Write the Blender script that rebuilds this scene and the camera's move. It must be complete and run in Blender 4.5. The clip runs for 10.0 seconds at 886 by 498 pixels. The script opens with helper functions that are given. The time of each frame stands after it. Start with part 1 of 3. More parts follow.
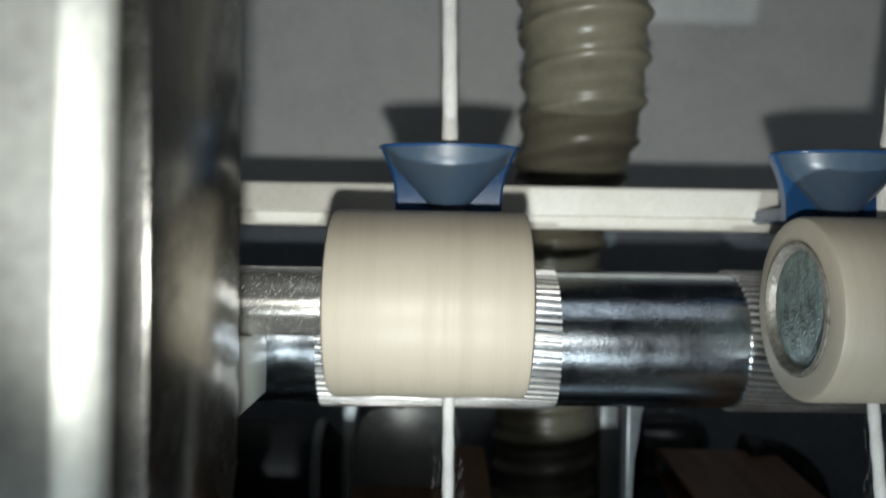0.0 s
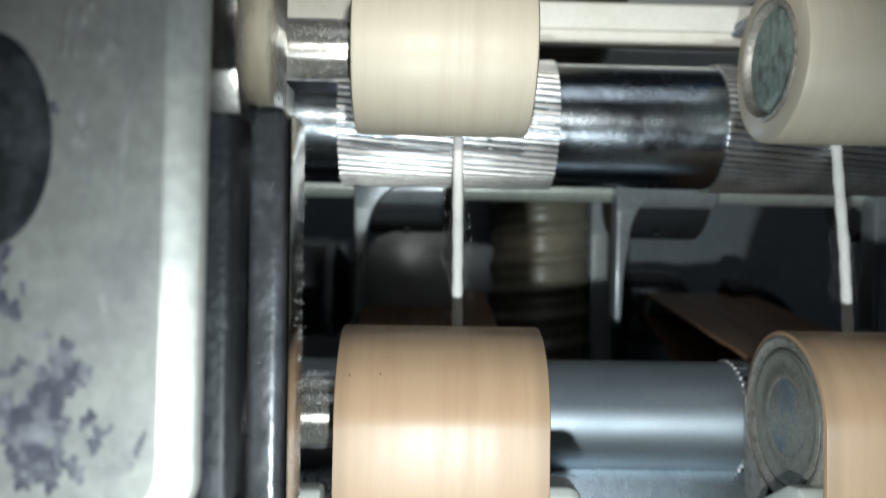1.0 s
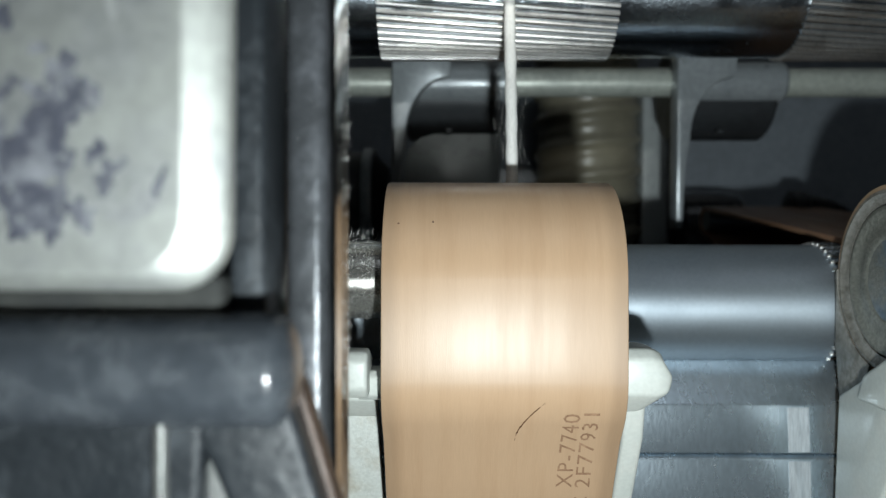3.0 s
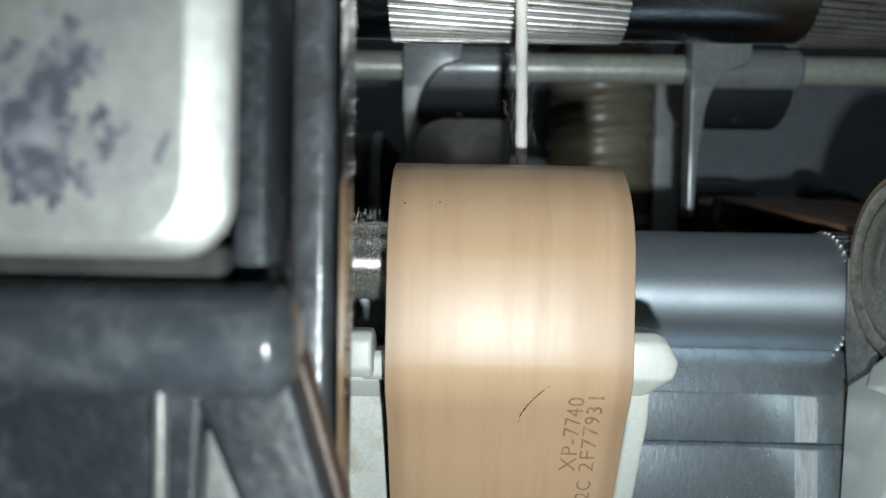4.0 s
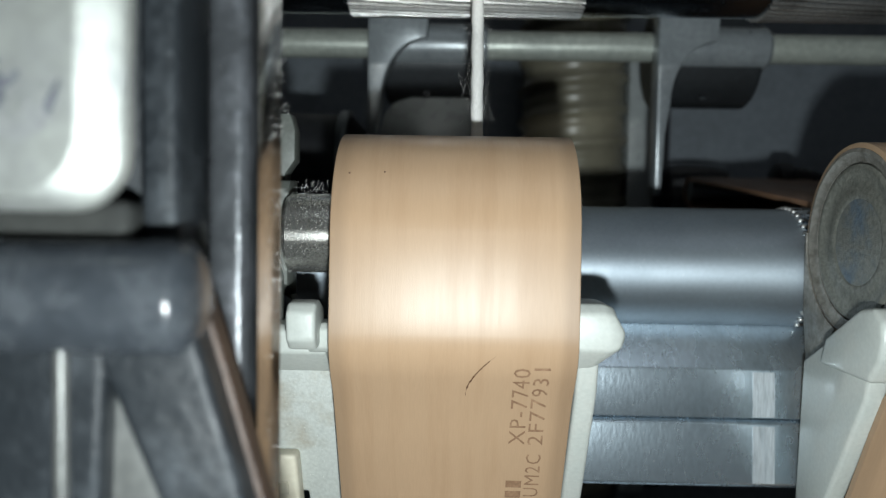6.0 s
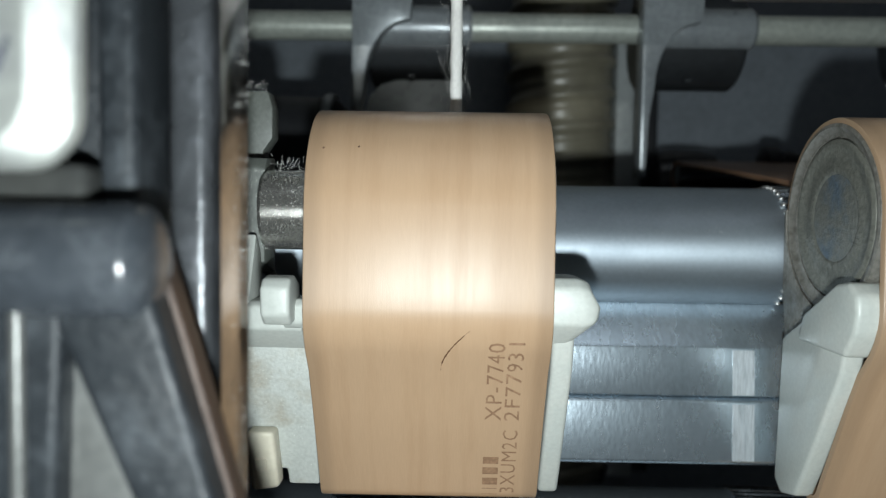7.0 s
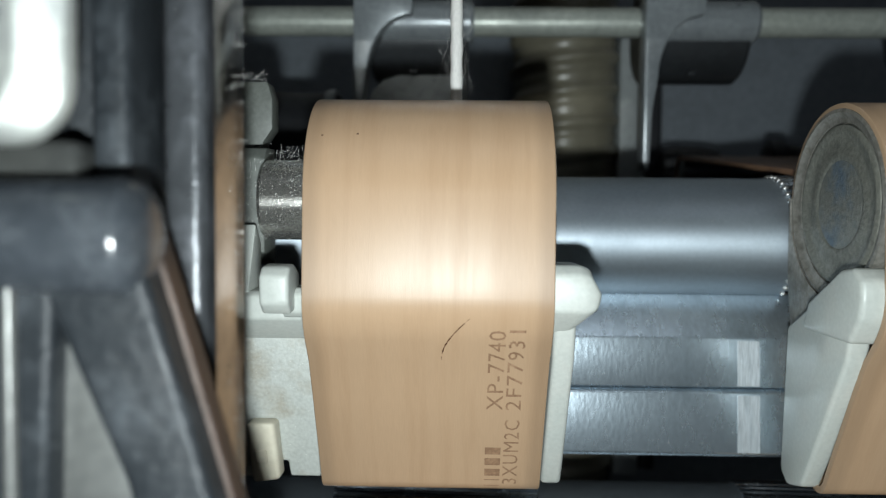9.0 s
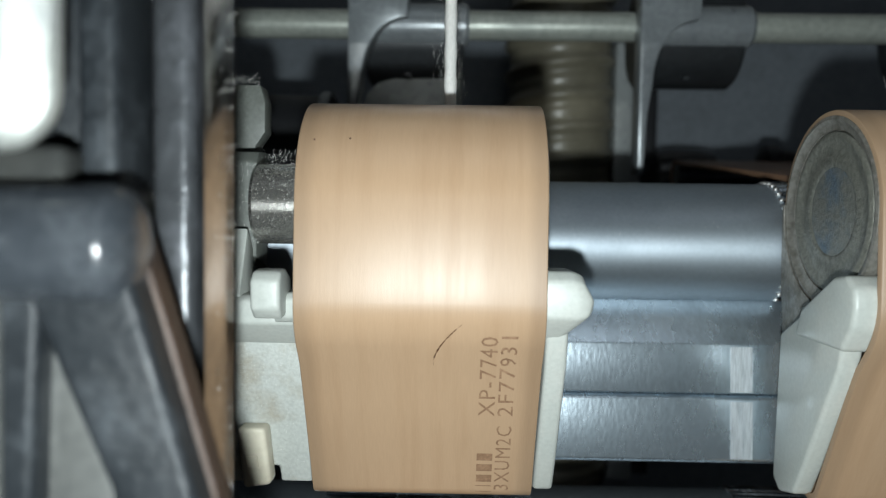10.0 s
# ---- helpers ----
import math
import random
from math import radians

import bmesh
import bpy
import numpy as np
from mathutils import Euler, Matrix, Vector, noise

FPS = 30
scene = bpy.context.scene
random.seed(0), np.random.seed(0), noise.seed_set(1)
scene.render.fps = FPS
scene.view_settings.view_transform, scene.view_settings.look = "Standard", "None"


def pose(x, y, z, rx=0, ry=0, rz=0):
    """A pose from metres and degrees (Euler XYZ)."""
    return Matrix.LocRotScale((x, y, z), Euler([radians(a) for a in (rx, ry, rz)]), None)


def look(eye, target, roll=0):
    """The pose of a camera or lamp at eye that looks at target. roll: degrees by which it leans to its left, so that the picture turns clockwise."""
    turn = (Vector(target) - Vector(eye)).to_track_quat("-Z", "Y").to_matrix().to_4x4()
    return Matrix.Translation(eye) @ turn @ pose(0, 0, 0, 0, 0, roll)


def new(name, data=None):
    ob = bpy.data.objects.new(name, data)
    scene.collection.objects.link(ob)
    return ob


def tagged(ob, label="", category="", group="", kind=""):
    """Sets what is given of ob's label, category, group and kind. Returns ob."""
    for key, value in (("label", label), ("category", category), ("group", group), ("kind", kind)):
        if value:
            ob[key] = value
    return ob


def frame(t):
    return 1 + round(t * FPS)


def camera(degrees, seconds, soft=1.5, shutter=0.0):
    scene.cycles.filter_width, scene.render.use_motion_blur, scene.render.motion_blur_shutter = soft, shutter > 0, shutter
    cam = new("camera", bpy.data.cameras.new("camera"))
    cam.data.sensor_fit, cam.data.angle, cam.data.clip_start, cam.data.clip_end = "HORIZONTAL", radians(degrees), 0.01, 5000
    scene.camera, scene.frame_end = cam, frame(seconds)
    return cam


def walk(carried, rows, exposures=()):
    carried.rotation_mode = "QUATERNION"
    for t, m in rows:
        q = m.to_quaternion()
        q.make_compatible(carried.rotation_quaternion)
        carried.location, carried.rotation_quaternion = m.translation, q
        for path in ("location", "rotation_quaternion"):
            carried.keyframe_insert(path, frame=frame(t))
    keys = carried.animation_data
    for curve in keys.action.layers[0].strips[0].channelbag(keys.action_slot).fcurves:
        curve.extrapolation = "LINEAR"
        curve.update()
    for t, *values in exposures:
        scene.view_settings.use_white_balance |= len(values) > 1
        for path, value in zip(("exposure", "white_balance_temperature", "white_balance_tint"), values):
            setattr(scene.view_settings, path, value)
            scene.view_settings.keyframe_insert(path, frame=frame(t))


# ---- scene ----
cam = camera(59.98, 10.0, soft=1.2, shutter=0.2)
# seconds, then x, y, z in millimetres from the first eye, yaw, pitch, roll
ROWS = [
    (0.0, -0.13, -0.14, -0.22, -0.55, -0.97, -0.90),
    (0.3, -5.44, -6.36, -14.22, -0.15, -0.68, -1.41),
    (0.5, -5.30, -6.66, -19.97, -0.68, -1.37, -1.72),
    (0.7, -3.64, -11.24, -26.11, -1.66, -1.35, -1.33),
    (1.0, -3.90, -13.80, -39.12, -1.62, -1.04, -1.03),
    (1.2, -3.47, -10.47, -47.40, -1.74, -1.51, -0.74),
    (1.5, -2.60, -9.26, -48.38, -1.81, -2.28, -0.51),
    (1.7, -4.07, -8.19, -50.70, -1.58, -2.01, -0.17),
    (2.0, -4.93, -8.30, -54.09, -1.04, -1.39, -0.17),
    (2.5, -7.22, -3.60, -57.67, -0.65, -1.15, 0.12),
    (3.0, -7.58, -1.50, -59.57, 0.29, -1.56, -0.12),
    (4.5, -5.66, -0.90, -61.19, 1.27, -2.49, -1.13),
    (5.0, -3.70, -0.40, -61.72, 1.29, -2.77, -1.07),
    (6.5, 0.85, 0.08, -64.50, 0.68, -2.95, -0.91),
    (7.0, 2.20, 0.19, -65.62, 0.72, -3.36, -0.84),
    (7.5, 2.04, 0.75, -66.34, 0.87, -3.22, -0.69),
    (8.0, 2.51, 0.58, -66.83, 0.90, -3.19, -0.60),
    (8.5, 2.75, 0.80, -67.32, 1.16, -3.08, -0.49),
    (9.0, 3.08, 0.73, -67.82, 1.22, -2.97, -0.50),
    (9.5, 3.51, 0.76, -68.22, 1.26, -2.95, -0.57),
    (10.0, 3.56, 1.10, -67.33, 0.96, -2.87, -0.80),
]
walk(cam, [(t, pose(x / 1000, y / 1000, 1.1 + z / 1000, 90 + pitch, roll, yaw)) for t, x, y, z, yaw, pitch, roll in ROWS], [(0.0, 0.0), (0.5, 0.06), (1.0, 0.18), (1.5, 0.16), (2.5, 0.05), (4.5, 0.0), (10.0, 0.0)])

cam.data.dof.use_dof = True
cam.data.dof.focus_distance = 0.101
cam.data.dof.aperture_fstop = 21.0

# ---- light ----
world = bpy.data.worlds.new("mill_hall")
scene.world = world
world.use_nodes = True
world.node_tree.nodes["Background"].inputs[0].default_value = (0.75, 0.85, 1.0, 1)
world.node_tree.nodes["Background"].inputs[1].default_value = 0.010


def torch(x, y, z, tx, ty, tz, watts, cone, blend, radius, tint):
    """A fixed spot that stands in for the phone's torch beside the lens."""
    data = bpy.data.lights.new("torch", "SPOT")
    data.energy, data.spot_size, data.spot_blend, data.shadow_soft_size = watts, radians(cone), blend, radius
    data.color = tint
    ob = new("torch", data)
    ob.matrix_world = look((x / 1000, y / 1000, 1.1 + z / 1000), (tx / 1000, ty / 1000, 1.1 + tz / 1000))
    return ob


# two fixed lamps stand in for one torch that moves with the lens
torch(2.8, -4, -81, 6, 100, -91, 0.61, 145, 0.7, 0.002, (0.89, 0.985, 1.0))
# second lamp, added to light the upper parts for the first seconds
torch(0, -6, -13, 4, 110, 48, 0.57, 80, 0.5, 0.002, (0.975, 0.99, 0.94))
lamp = bpy.data.lights.new("hall_light", "AREA")
lamp.energy, lamp.size, lamp.color = 4.8, 1.2, (0.85, 0.93, 1.0)
new("hall_light", lamp).matrix_world = look((0.3, -1.6, 3.42), (0.0, 0.1, 1.0))


# ---- materials ----
def paint(name, base, rough, metal=0.0, second=None, mix=0.5, coarse=60.0, fine=900.0, bump=0.1, stretch=(1, 1, 1), spread=0.12, coat=0.0, turned=0.0, shine=0.5, edge=0.0, patchy=1.0):
    """A node material: two colours mixed by a coarse stain, a fine grain in colour, gloss and relief. Scales are per metre."""
    m = bpy.data.materials.new(name)
    m.use_nodes = True
    n, ln = m.node_tree.nodes, m.node_tree.links
    b = n["Principled BSDF"]
    co = n.new("ShaderNodeTexCoord")
    mp = n.new("ShaderNodeMapping")
    mp.inputs["Scale"].default_value = stretch
    ln.new(co.outputs["Object"], mp.inputs["Vector"])
    big, small = n.new("ShaderNodeTexNoise"), n.new("ShaderNodeTexNoise")
    big.inputs["Scale"].default_value, big.inputs["Detail"].default_value, big.inputs["Roughness"].default_value = coarse, 6, 0.65
    small.inputs["Scale"].default_value, small.inputs["Detail"].default_value = fine, 4
    for t in (big, small):
        ln.new(mp.outputs["Vector"], t.inputs["Vector"])
    ramp = n.new("ShaderNodeMapRange")
    ramp.inputs["From Min"].default_value, ramp.inputs["From Max"].default_value = 0.62 - 0.3 * mix, 0.72 - 0.3 * mix + 0.1
    ln.new(big.outputs["Fac"], ramp.inputs["Value"])
    two = n.new("ShaderNodeMix")
    two.data_type = "RGBA"
    two.inputs["A"].default_value = (*base, 1)
    two.inputs["B"].default_value = (*(second or [c * 0.7 for c in base]), 1)
    ln.new(ramp.outputs["Result"], two.inputs["Factor"])
    grain = n.new("ShaderNodeMapRange")
    grain.inputs["From Min"].default_value, grain.inputs["From Max"].default_value = 0.3, 0.7
    grain.inputs["To Min"].default_value, grain.inputs["To Max"].default_value = 1 - spread, 1 + spread
    ln.new(small.outputs["Fac"], grain.inputs["Value"])
    mul = n.new("ShaderNodeVectorMath")
    mul.operation = "SCALE"
    ln.new(two.outputs["Result"], mul.inputs[0])
    ln.new(grain.outputs["Result"], mul.inputs["Scale"])
    ln.new(mul.outputs["Vector"], b.inputs["Base Color"])
    ro = n.new("ShaderNodeMapRange")
    ro.inputs["From Min"].default_value, ro.inputs["From Max"].default_value = 0.3, 0.7
    ro.inputs["To Min"].default_value, ro.inputs["To Max"].default_value = max(rough - 0.08 * patchy, 0.03), min(rough + 0.12 * patchy, 1)
    ln.new(big.outputs["Fac"], ro.inputs["Value"])
    ln.new(ro.outputs["Result"], b.inputs["Roughness"])
    b.inputs["Metallic"].default_value = metal
    b.inputs["Coat Weight"].default_value = coat
    b.inputs["Specular IOR Level"].default_value = shine
    if edge:
        # a soiled border: x further than edge from the middle of the thing
        xyz, far, soil, dim = n.new("ShaderNodeSeparateXYZ"), n.new("ShaderNodeMath"), n.new("ShaderNodeMapRange"), n.new("ShaderNodeVectorMath")
        far.operation, dim.operation = "ABSOLUTE", "SCALE"
        ln.new(co.outputs["Object"], xyz.inputs["Vector"])
        ln.new(xyz.outputs["X"], far.inputs[0])
        ln.new(far.outputs["Value"], soil.inputs["Value"])
        soil.interpolation_type = "SMOOTHSTEP"
        soil.inputs["From Min"].default_value, soil.inputs["From Max"].default_value = edge, edge + 0.002
        soil.inputs["To Min"].default_value, soil.inputs["To Max"].default_value = 1.0, 0.80
        ln.new(mul.outputs["Vector"], dim.inputs[0])
        ln.new(soil.outputs["Result"], dim.inputs["Scale"])
        ln.new(dim.outputs["Vector"], b.inputs["Base Color"])
    if turned:
        tg = n.new("ShaderNodeTangent")
        tg.direction_type, tg.axis = "RADIAL", "X"
        ln.new(tg.outputs["Tangent"], b.inputs["Tangent"])
        b.inputs["Anisotropic"].default_value, b.inputs["Anisotropic Rotation"].default_value = turned, 0.25
    if bump:
        bp = n.new("ShaderNodeBump")
        bp.inputs["Strength"].default_value, bp.inputs["Distance"].default_value = bump, 0.0003
        ln.new(small.outputs["Fac"], bp.inputs["Height"])
        ln.new(bp.outputs["Normal"], b.inputs["Normal"])
    return m


CREAM = paint("cream_rubber", (0.362, 0.326, 0.262), 0.5, second=(0.338, 0.302, 0.24), coarse=40, fine=1500, bump=0.03, stretch=(8, 0.3, 0.3), spread=0.03, turned=0.5)
APRON = paint("tan_rubber", (0.452, 0.303, 0.190), 0.43, second=(0.420, 0.275, 0.168), coarse=60, fine=1300, bump=0.05, stretch=(6, 0.4, 0.4), spread=0.025, turned=0.72, edge=0.0122, patchy=0.35, shine=0.63)
LOWER_APRON = paint("brown_rubber", (0.25, 0.14, 0.085), 0.45, second=(0.19, 0.10, 0.06), coarse=70, fine=900, bump=0.05, stretch=(6, 0.5, 0.5))
CHROME = paint("bright_steel", (0.45, 0.50, 0.55), 0.20, 1.0, second=(0.32, 0.36, 0.40), coarse=150, fine=1800, bump=0.16, turned=0.6)
STEEL = paint("grey_steel", (0.40, 0.453, 0.50), 0.52, 0.92, second=(0.355, 0.405, 0.45), coarse=50, fine=1500, bump=0.02, turned=0.55, patchy=0.5, spread=0.04)
# paler steel: a highlight on the rail put into the colour
RAIL_GLINT = paint("painted_rail_glint", (0.56, 0.60, 0.63), 0.42, 0.6, second=(0.36, 0.40, 0.43), coarse=500, fine=1800, bump=0.15, stretch=(3, 1, 0.25), spread=0.2)
RAIL = paint("brushed_steel", (0.54, 0.63, 0.70), 0.27, 0.85, second=(0.43, 0.51, 0.57), coarse=120, fine=1100, bump=0.09, stretch=(1.6, 1, 0.7), patchy=0.25, spread=0.08)
SHAFT = paint("dusty_shaft", (0.62, 0.61, 0.57), 0.17, 0.85, second=(0.20, 0.19, 0.17), coarse=3400, fine=4200, bump=0.18, mix=0.45, turned=0.8, patchy=0.5)
ARM = paint("worn_arm_steel", (0.335, 0.345, 0.325), 0.52, 0.68, second=(0.225, 0.232, 0.232), coarse=80, fine=800, bump=0.1, mix=0.5)
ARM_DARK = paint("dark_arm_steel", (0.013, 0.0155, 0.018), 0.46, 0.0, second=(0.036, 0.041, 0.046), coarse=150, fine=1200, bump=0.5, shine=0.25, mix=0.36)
RIB = paint("dark_rib_steel", (0.045, 0.048, 0.052), 0.30, 0.35, second=(0.09, 0.095, 0.105), coarse=260, fine=550, bump=0.6, mix=0.4, shine=0.35)
LOW_WALL = paint("dark_grey_panel", (0.195, 0.22, 0.245), 0.42, 0.1, second=(0.16, 0.18, 0.20), coarse=40, fine=700, bump=0.05)
BOSS = paint("dark_boss_paint", (0.026, 0.030, 0.035), 0.21, 0.0, second=(0.046, 0.051, 0.057), coarse=230, fine=1200, bump=0.2, shine=0.4, mix=0.45)
FAINT = paint("faint_grey_stain", (0.27, 0.276, 0.276), 0.38, 0.45, second=(0.33, 0.335, 0.325), coarse=300, fine=1500, bump=0.1, mix=0.5)
STAIN_AND_HOLE = paint("oily_stain_and_hole", (0.055, 0.058, 0.075), 0.45, 0.15, second=(0.17, 0.175, 0.19), coarse=420, fine=1500, bump=0.2, mix=0.6)
GREY_BLUE = paint("grey_blue_plastic", (0.052, 0.078, 0.112), 0.32, second=(0.036, 0.068, 0.118), coarse=90, fine=1200, bump=0.03, spread=0.06)
INSERT = paint("worn_insert_steel", (0.10, 0.102, 0.098), 0.4, 0.4, second=(0.055, 0.057, 0.057), coarse=120, fine=900, bump=0.15)
LIP = paint("dull_lip_paint", (0.030, 0.031, 0.029), 0.7, 0.0, second=(0.02, 0.021, 0.021), coarse=150, fine=900, bump=0.15, shine=0.1)
# the apron's brown reflection, put into the colour of the lever's edge
EDGE_REFLECTION = paint("brown_reflection_edge", (0.042, 0.025, 0.017), 0.6, 0.2, second=(0.028, 0.017, 0.012), coarse=150, fine=1200, bump=0.3)
PLASTIC = paint("grey_plastic", (0.50, 0.525, 0.49), 0.42, second=(0.53, 0.54, 0.50), coarse=110, fine=1600, bump=0.08, spread=0.05)
IVORY = paint("ivory_plastic", (0.66, 0.62, 0.50), 0.45, second=(0.58, 0.53, 0.42), coarse=120, fine=1500, bump=0.04, spread=0.04)
BLUE = paint("blue_plastic", (0.014, 0.055, 0.145), 0.25, second=(0.011, 0.044, 0.12), coarse=80, fine=1200, bump=0.02, spread=0.05)
BAR = paint("white_bar", (0.72, 0.70, 0.64), 0.45, second=(0.66, 0.64, 0.57), coarse=100, fine=1200, bump=0.03, spread=0.04)
HOSE = paint("beige_hose", (0.205, 0.190, 0.140), 0.30, second=(0.155, 0.142, 0.104), coarse=60, fine=900, bump=0.04, spread=0.05)
WALL = paint("grey_panel", (0.76, 0.78, 0.775), 0.20, 0.1, second=(0.64, 0.665, 0.67), coarse=25, fine=700, bump=0.03, spread=0.04)
BRACKET = paint("bracket_grey", (0.27, 0.295, 0.31), 0.32, 0.25, second=(0.20, 0.22, 0.235), coarse=80, fine=900, bump=0.06)
GUARD = paint("pale_guard_paint", (0.33, 0.355, 0.355), 0.28, 0.1, second=(0.36, 0.385, 0.39), coarse=60, fine=900, bump=0.04, spread=0.05)
ROD = paint("rod_steel", (0.46, 0.49, 0.44), 0.38, 0.35, second=(0.36, 0.385, 0.35), coarse=90, fine=900, bump=0.08)
GLOSS_BLACK = paint("black_enamel", (0.022, 0.022, 0.024), 0.22, 0.0, coarse=90, fine=900, bump=0.05)
BLACK = paint("black_steel", (0.018, 0.019, 0.022), 0.5, 0.2, coarse=90, fine=900, bump=0.1)
CAP = paint("end_cap", (0.25, 0.24, 0.215), 0.42, 0.35, second=(0.14, 0.13, 0.11), coarse=450, fine=1500, bump=0.45, mix=0.55, spread=0.2)
CAP_GREEN = paint("end_cap_green", (0.20, 0.265, 0.25), 0.4, 0.3, second=(0.085, 0.105, 0.10), coarse=380, fine=1500, bump=0.8, mix=0.55, spread=0.25)
COTTON = paint("cotton", (0.80, 0.79, 0.76), 0.9, second=(0.72, 0.71, 0.68), coarse=300, fine=2500, bump=0.2, stretch=(4, 4, 0.4))

INK = paint("brown_print", (0.235, 0.135, 0.08), 0.5, coarse=900, fine=2500, bump=0.0, second=(0.34, 0.21, 0.125), mix=0.6)
INK_DARK = paint("scratch_dark", (0.10, 0.045, 0.02), 0.6, coarse=900, fine=2500, bump=0.0)
FLUTE = paint("flute_steel", (0.66, 0.65, 0.63), 0.36, 1.0, second=(0.50, 0.49, 0.48), coarse=150, fine=1800, bump=0.08)
ARM_SIDE = paint("polished_arm_steel", (0.37, 0.36, 0.35), 0.17, 1.0, second=(0.25, 0.245, 0.24), coarse=160, fine=900, bump=0.10, mix=0.45)
ARM_CHEEK = paint("dark_polished_steel", (0.27, 0.265, 0.25), 0.22, 1.0, second=(0.16, 0.16, 0.155), coarse=120, fine=900, bump=0.10, mix=0.5)
HOOD = paint("dark_hood", (0.036, 0.040, 0.044), 0.35, 0.3, coarse=90, fine=900, bump=0.06)
CAP_BLUE = paint("end_cap_bluish", (0.195, 0.197, 0.175), 0.45, 0.35, second=(0.115, 0.155, 0.195), coarse=190, fine=1800, bump=0.4, mix=0.5, spread=0.2)
CAP_GREY = paint("end_cap_dusty", (0.20, 0.20, 0.172), 0.45, 0.35, second=(0.145, 0.146, 0.128), coarse=380, fine=1800, bump=0.5, mix=0.5, spread=0.22)
PLASTIC_DUSTY = paint("dusty_plastic", (0.47, 0.49, 0.46), 0.5, second=(0.33, 0.30, 0.24), coarse=110, fine=2200, bump=0.25, mix=0.3, spread=0.09)
PLASTIC_DARK = paint("grey_green_plate", (0.115, 0.125, 0.112), 0.55, second=(0.085, 0.092, 0.08), coarse=200, fine=1800, bump=0.15)

CONCRETE = paint("concrete", (0.28, 0.27, 0.25), 0.7, second=(0.22, 0.21, 0.20), coarse=4, fine=60, bump=0.1)

# ---- builders: x, y, z in millimetres from the first eye ----
ORIGIN = {}


def at(x, y, z):
    return Vector((x / 1000, y / 1000, 1.1 + z / 1000))


def thing(name, base, label, category, group="", kind=""):
    ob = new(name)
    ob.empty_display_size = 0.005
    ob.location = at(*base)
    ORIGIN[ob.name] = at(*base)
    return tagged(ob, label, category, group, kind)


def part(name, bm, material, parent=None, label=""):
    """One mesh, under a thing or a part."""
    o = ORIGIN[parent.name] if parent else Vector((0, 0, 0))
    bmesh.ops.translate(bm, verts=bm.verts, vec=-o)
    bmesh.ops.recalc_face_normals(bm, faces=bm.faces)
    me = bpy.data.meshes.new(name)
    bm.to_mesh(me)
    bm.free()
    me.materials.append(material)
    ob = new(name, me)
    if parent:
        ob.parent = parent
    ORIGIN[ob.name] = o
    if label:
        ob["label"] = label
    return ob


def soften(bm, angle=35):
    for f in bm.faces:
        f.smooth = True
    for e in bm.edges:
        if len(e.link_faces) == 2 and e.calc_face_angle(0) > radians(angle):
            e.smooth = False
    return bm


def lathe(x_r, y, z, seg=64, closed=True):
    """A turned body along x: pairs of x and radius."""
    bm = bmesh.new()
    rings = []
    for x, r in x_r:
        rings.append([bm.verts.new(at(x, y + r * math.cos(a), z + r * math.sin(a))) for a in [2 * math.pi * i / seg for i in range(seg)]])
    for p, q in zip(rings, rings[1:]):
        for i in range(seg):
            bm.faces.new((p[i], p[(i + 1) % seg], q[(i + 1) % seg], q[i]))
    if closed:
        bm.faces.new(rings[0])
        bm.faces.new(rings[-1])
    bmesh.ops.recalc_face_normals(bm, faces=bm.faces)
    return soften(bm)


def prism(yz, x0, x1, bevel=0.0, seg=2):
    """An outline in y and z, drawn out along x."""
    bm = bmesh.new()
    a = [bm.verts.new(at(x0, y, z)) for y, z in yz]
    b = [bm.verts.new(at(x1, y, z)) for y, z in yz]
    bm.faces.new(a)
    bm.faces.new(b)
    for i in range(len(yz)):
        j = (i + 1) % len(yz)
        bm.faces.new((a[i], a[j], b[j], b[i]))
    bmesh.ops.recalc_face_normals(bm, faces=bm.faces)
    if bevel:
        bmesh.ops.bevel(bm, geom=[e for e in bm.edges if e.calc_face_angle(0) > 0.3], offset=bevel / 1000, segments=seg, profile=0.5, affect="EDGES")
    return soften(bm)


def slab(xz, y0, y1, bevel=0.0, seg=2, lean=0.0, pivot=0.0):
    """An outline in x and z, drawn out along y; lean: y gained per z away from pivot."""
    bm = bmesh.new()
    a = [bm.verts.new(at(x, y0 + lean * (z - pivot), z)) for x, z in xz]
    b = [bm.verts.new(at(x, y1 + lean * (z - pivot), z)) for x, z in xz]
    bm.faces.new(a)
    bm.faces.new(b)
    for i in range(len(xz)):
        j = (i + 1) % len(xz)
        bm.faces.new((a[i], a[j], b[j], b[i]))
    bmesh.ops.recalc_face_normals(bm, faces=bm.faces)
    if bevel:
        bmesh.ops.bevel(bm, geom=[e for e in bm.edges if e.calc_face_angle(0) > 0.3], offset=bevel / 1000, segments=seg, profile=0.5, affect="EDGES")
    return soften(bm)


def pillar(xy, z0, z1, bevel=0.0, seg=2):
    """An outline in x and y, drawn out along z."""
    bm = bmesh.new()
    a = [bm.verts.new(at(x, y, z0)) for x, y in xy]
    b = [bm.verts.new(at(x, y, z1)) for x, y in xy]
    bm.faces.new(a)
    bm.faces.new(b)
    for i in range(len(xy)):
        j = (i + 1) % len(xy)
        bm.faces.new((a[i], a[j], b[j], b[i]))
    bmesh.ops.recalc_face_normals(bm, faces=bm.faces)
    if bevel:
        bmesh.ops.bevel(bm, geom=[e for e in bm.edges if e.calc_face_angle(0) > 0.3], offset=bevel / 1000, segments=seg, profile=0.5, affect="EDGES")
    return soften(bm)


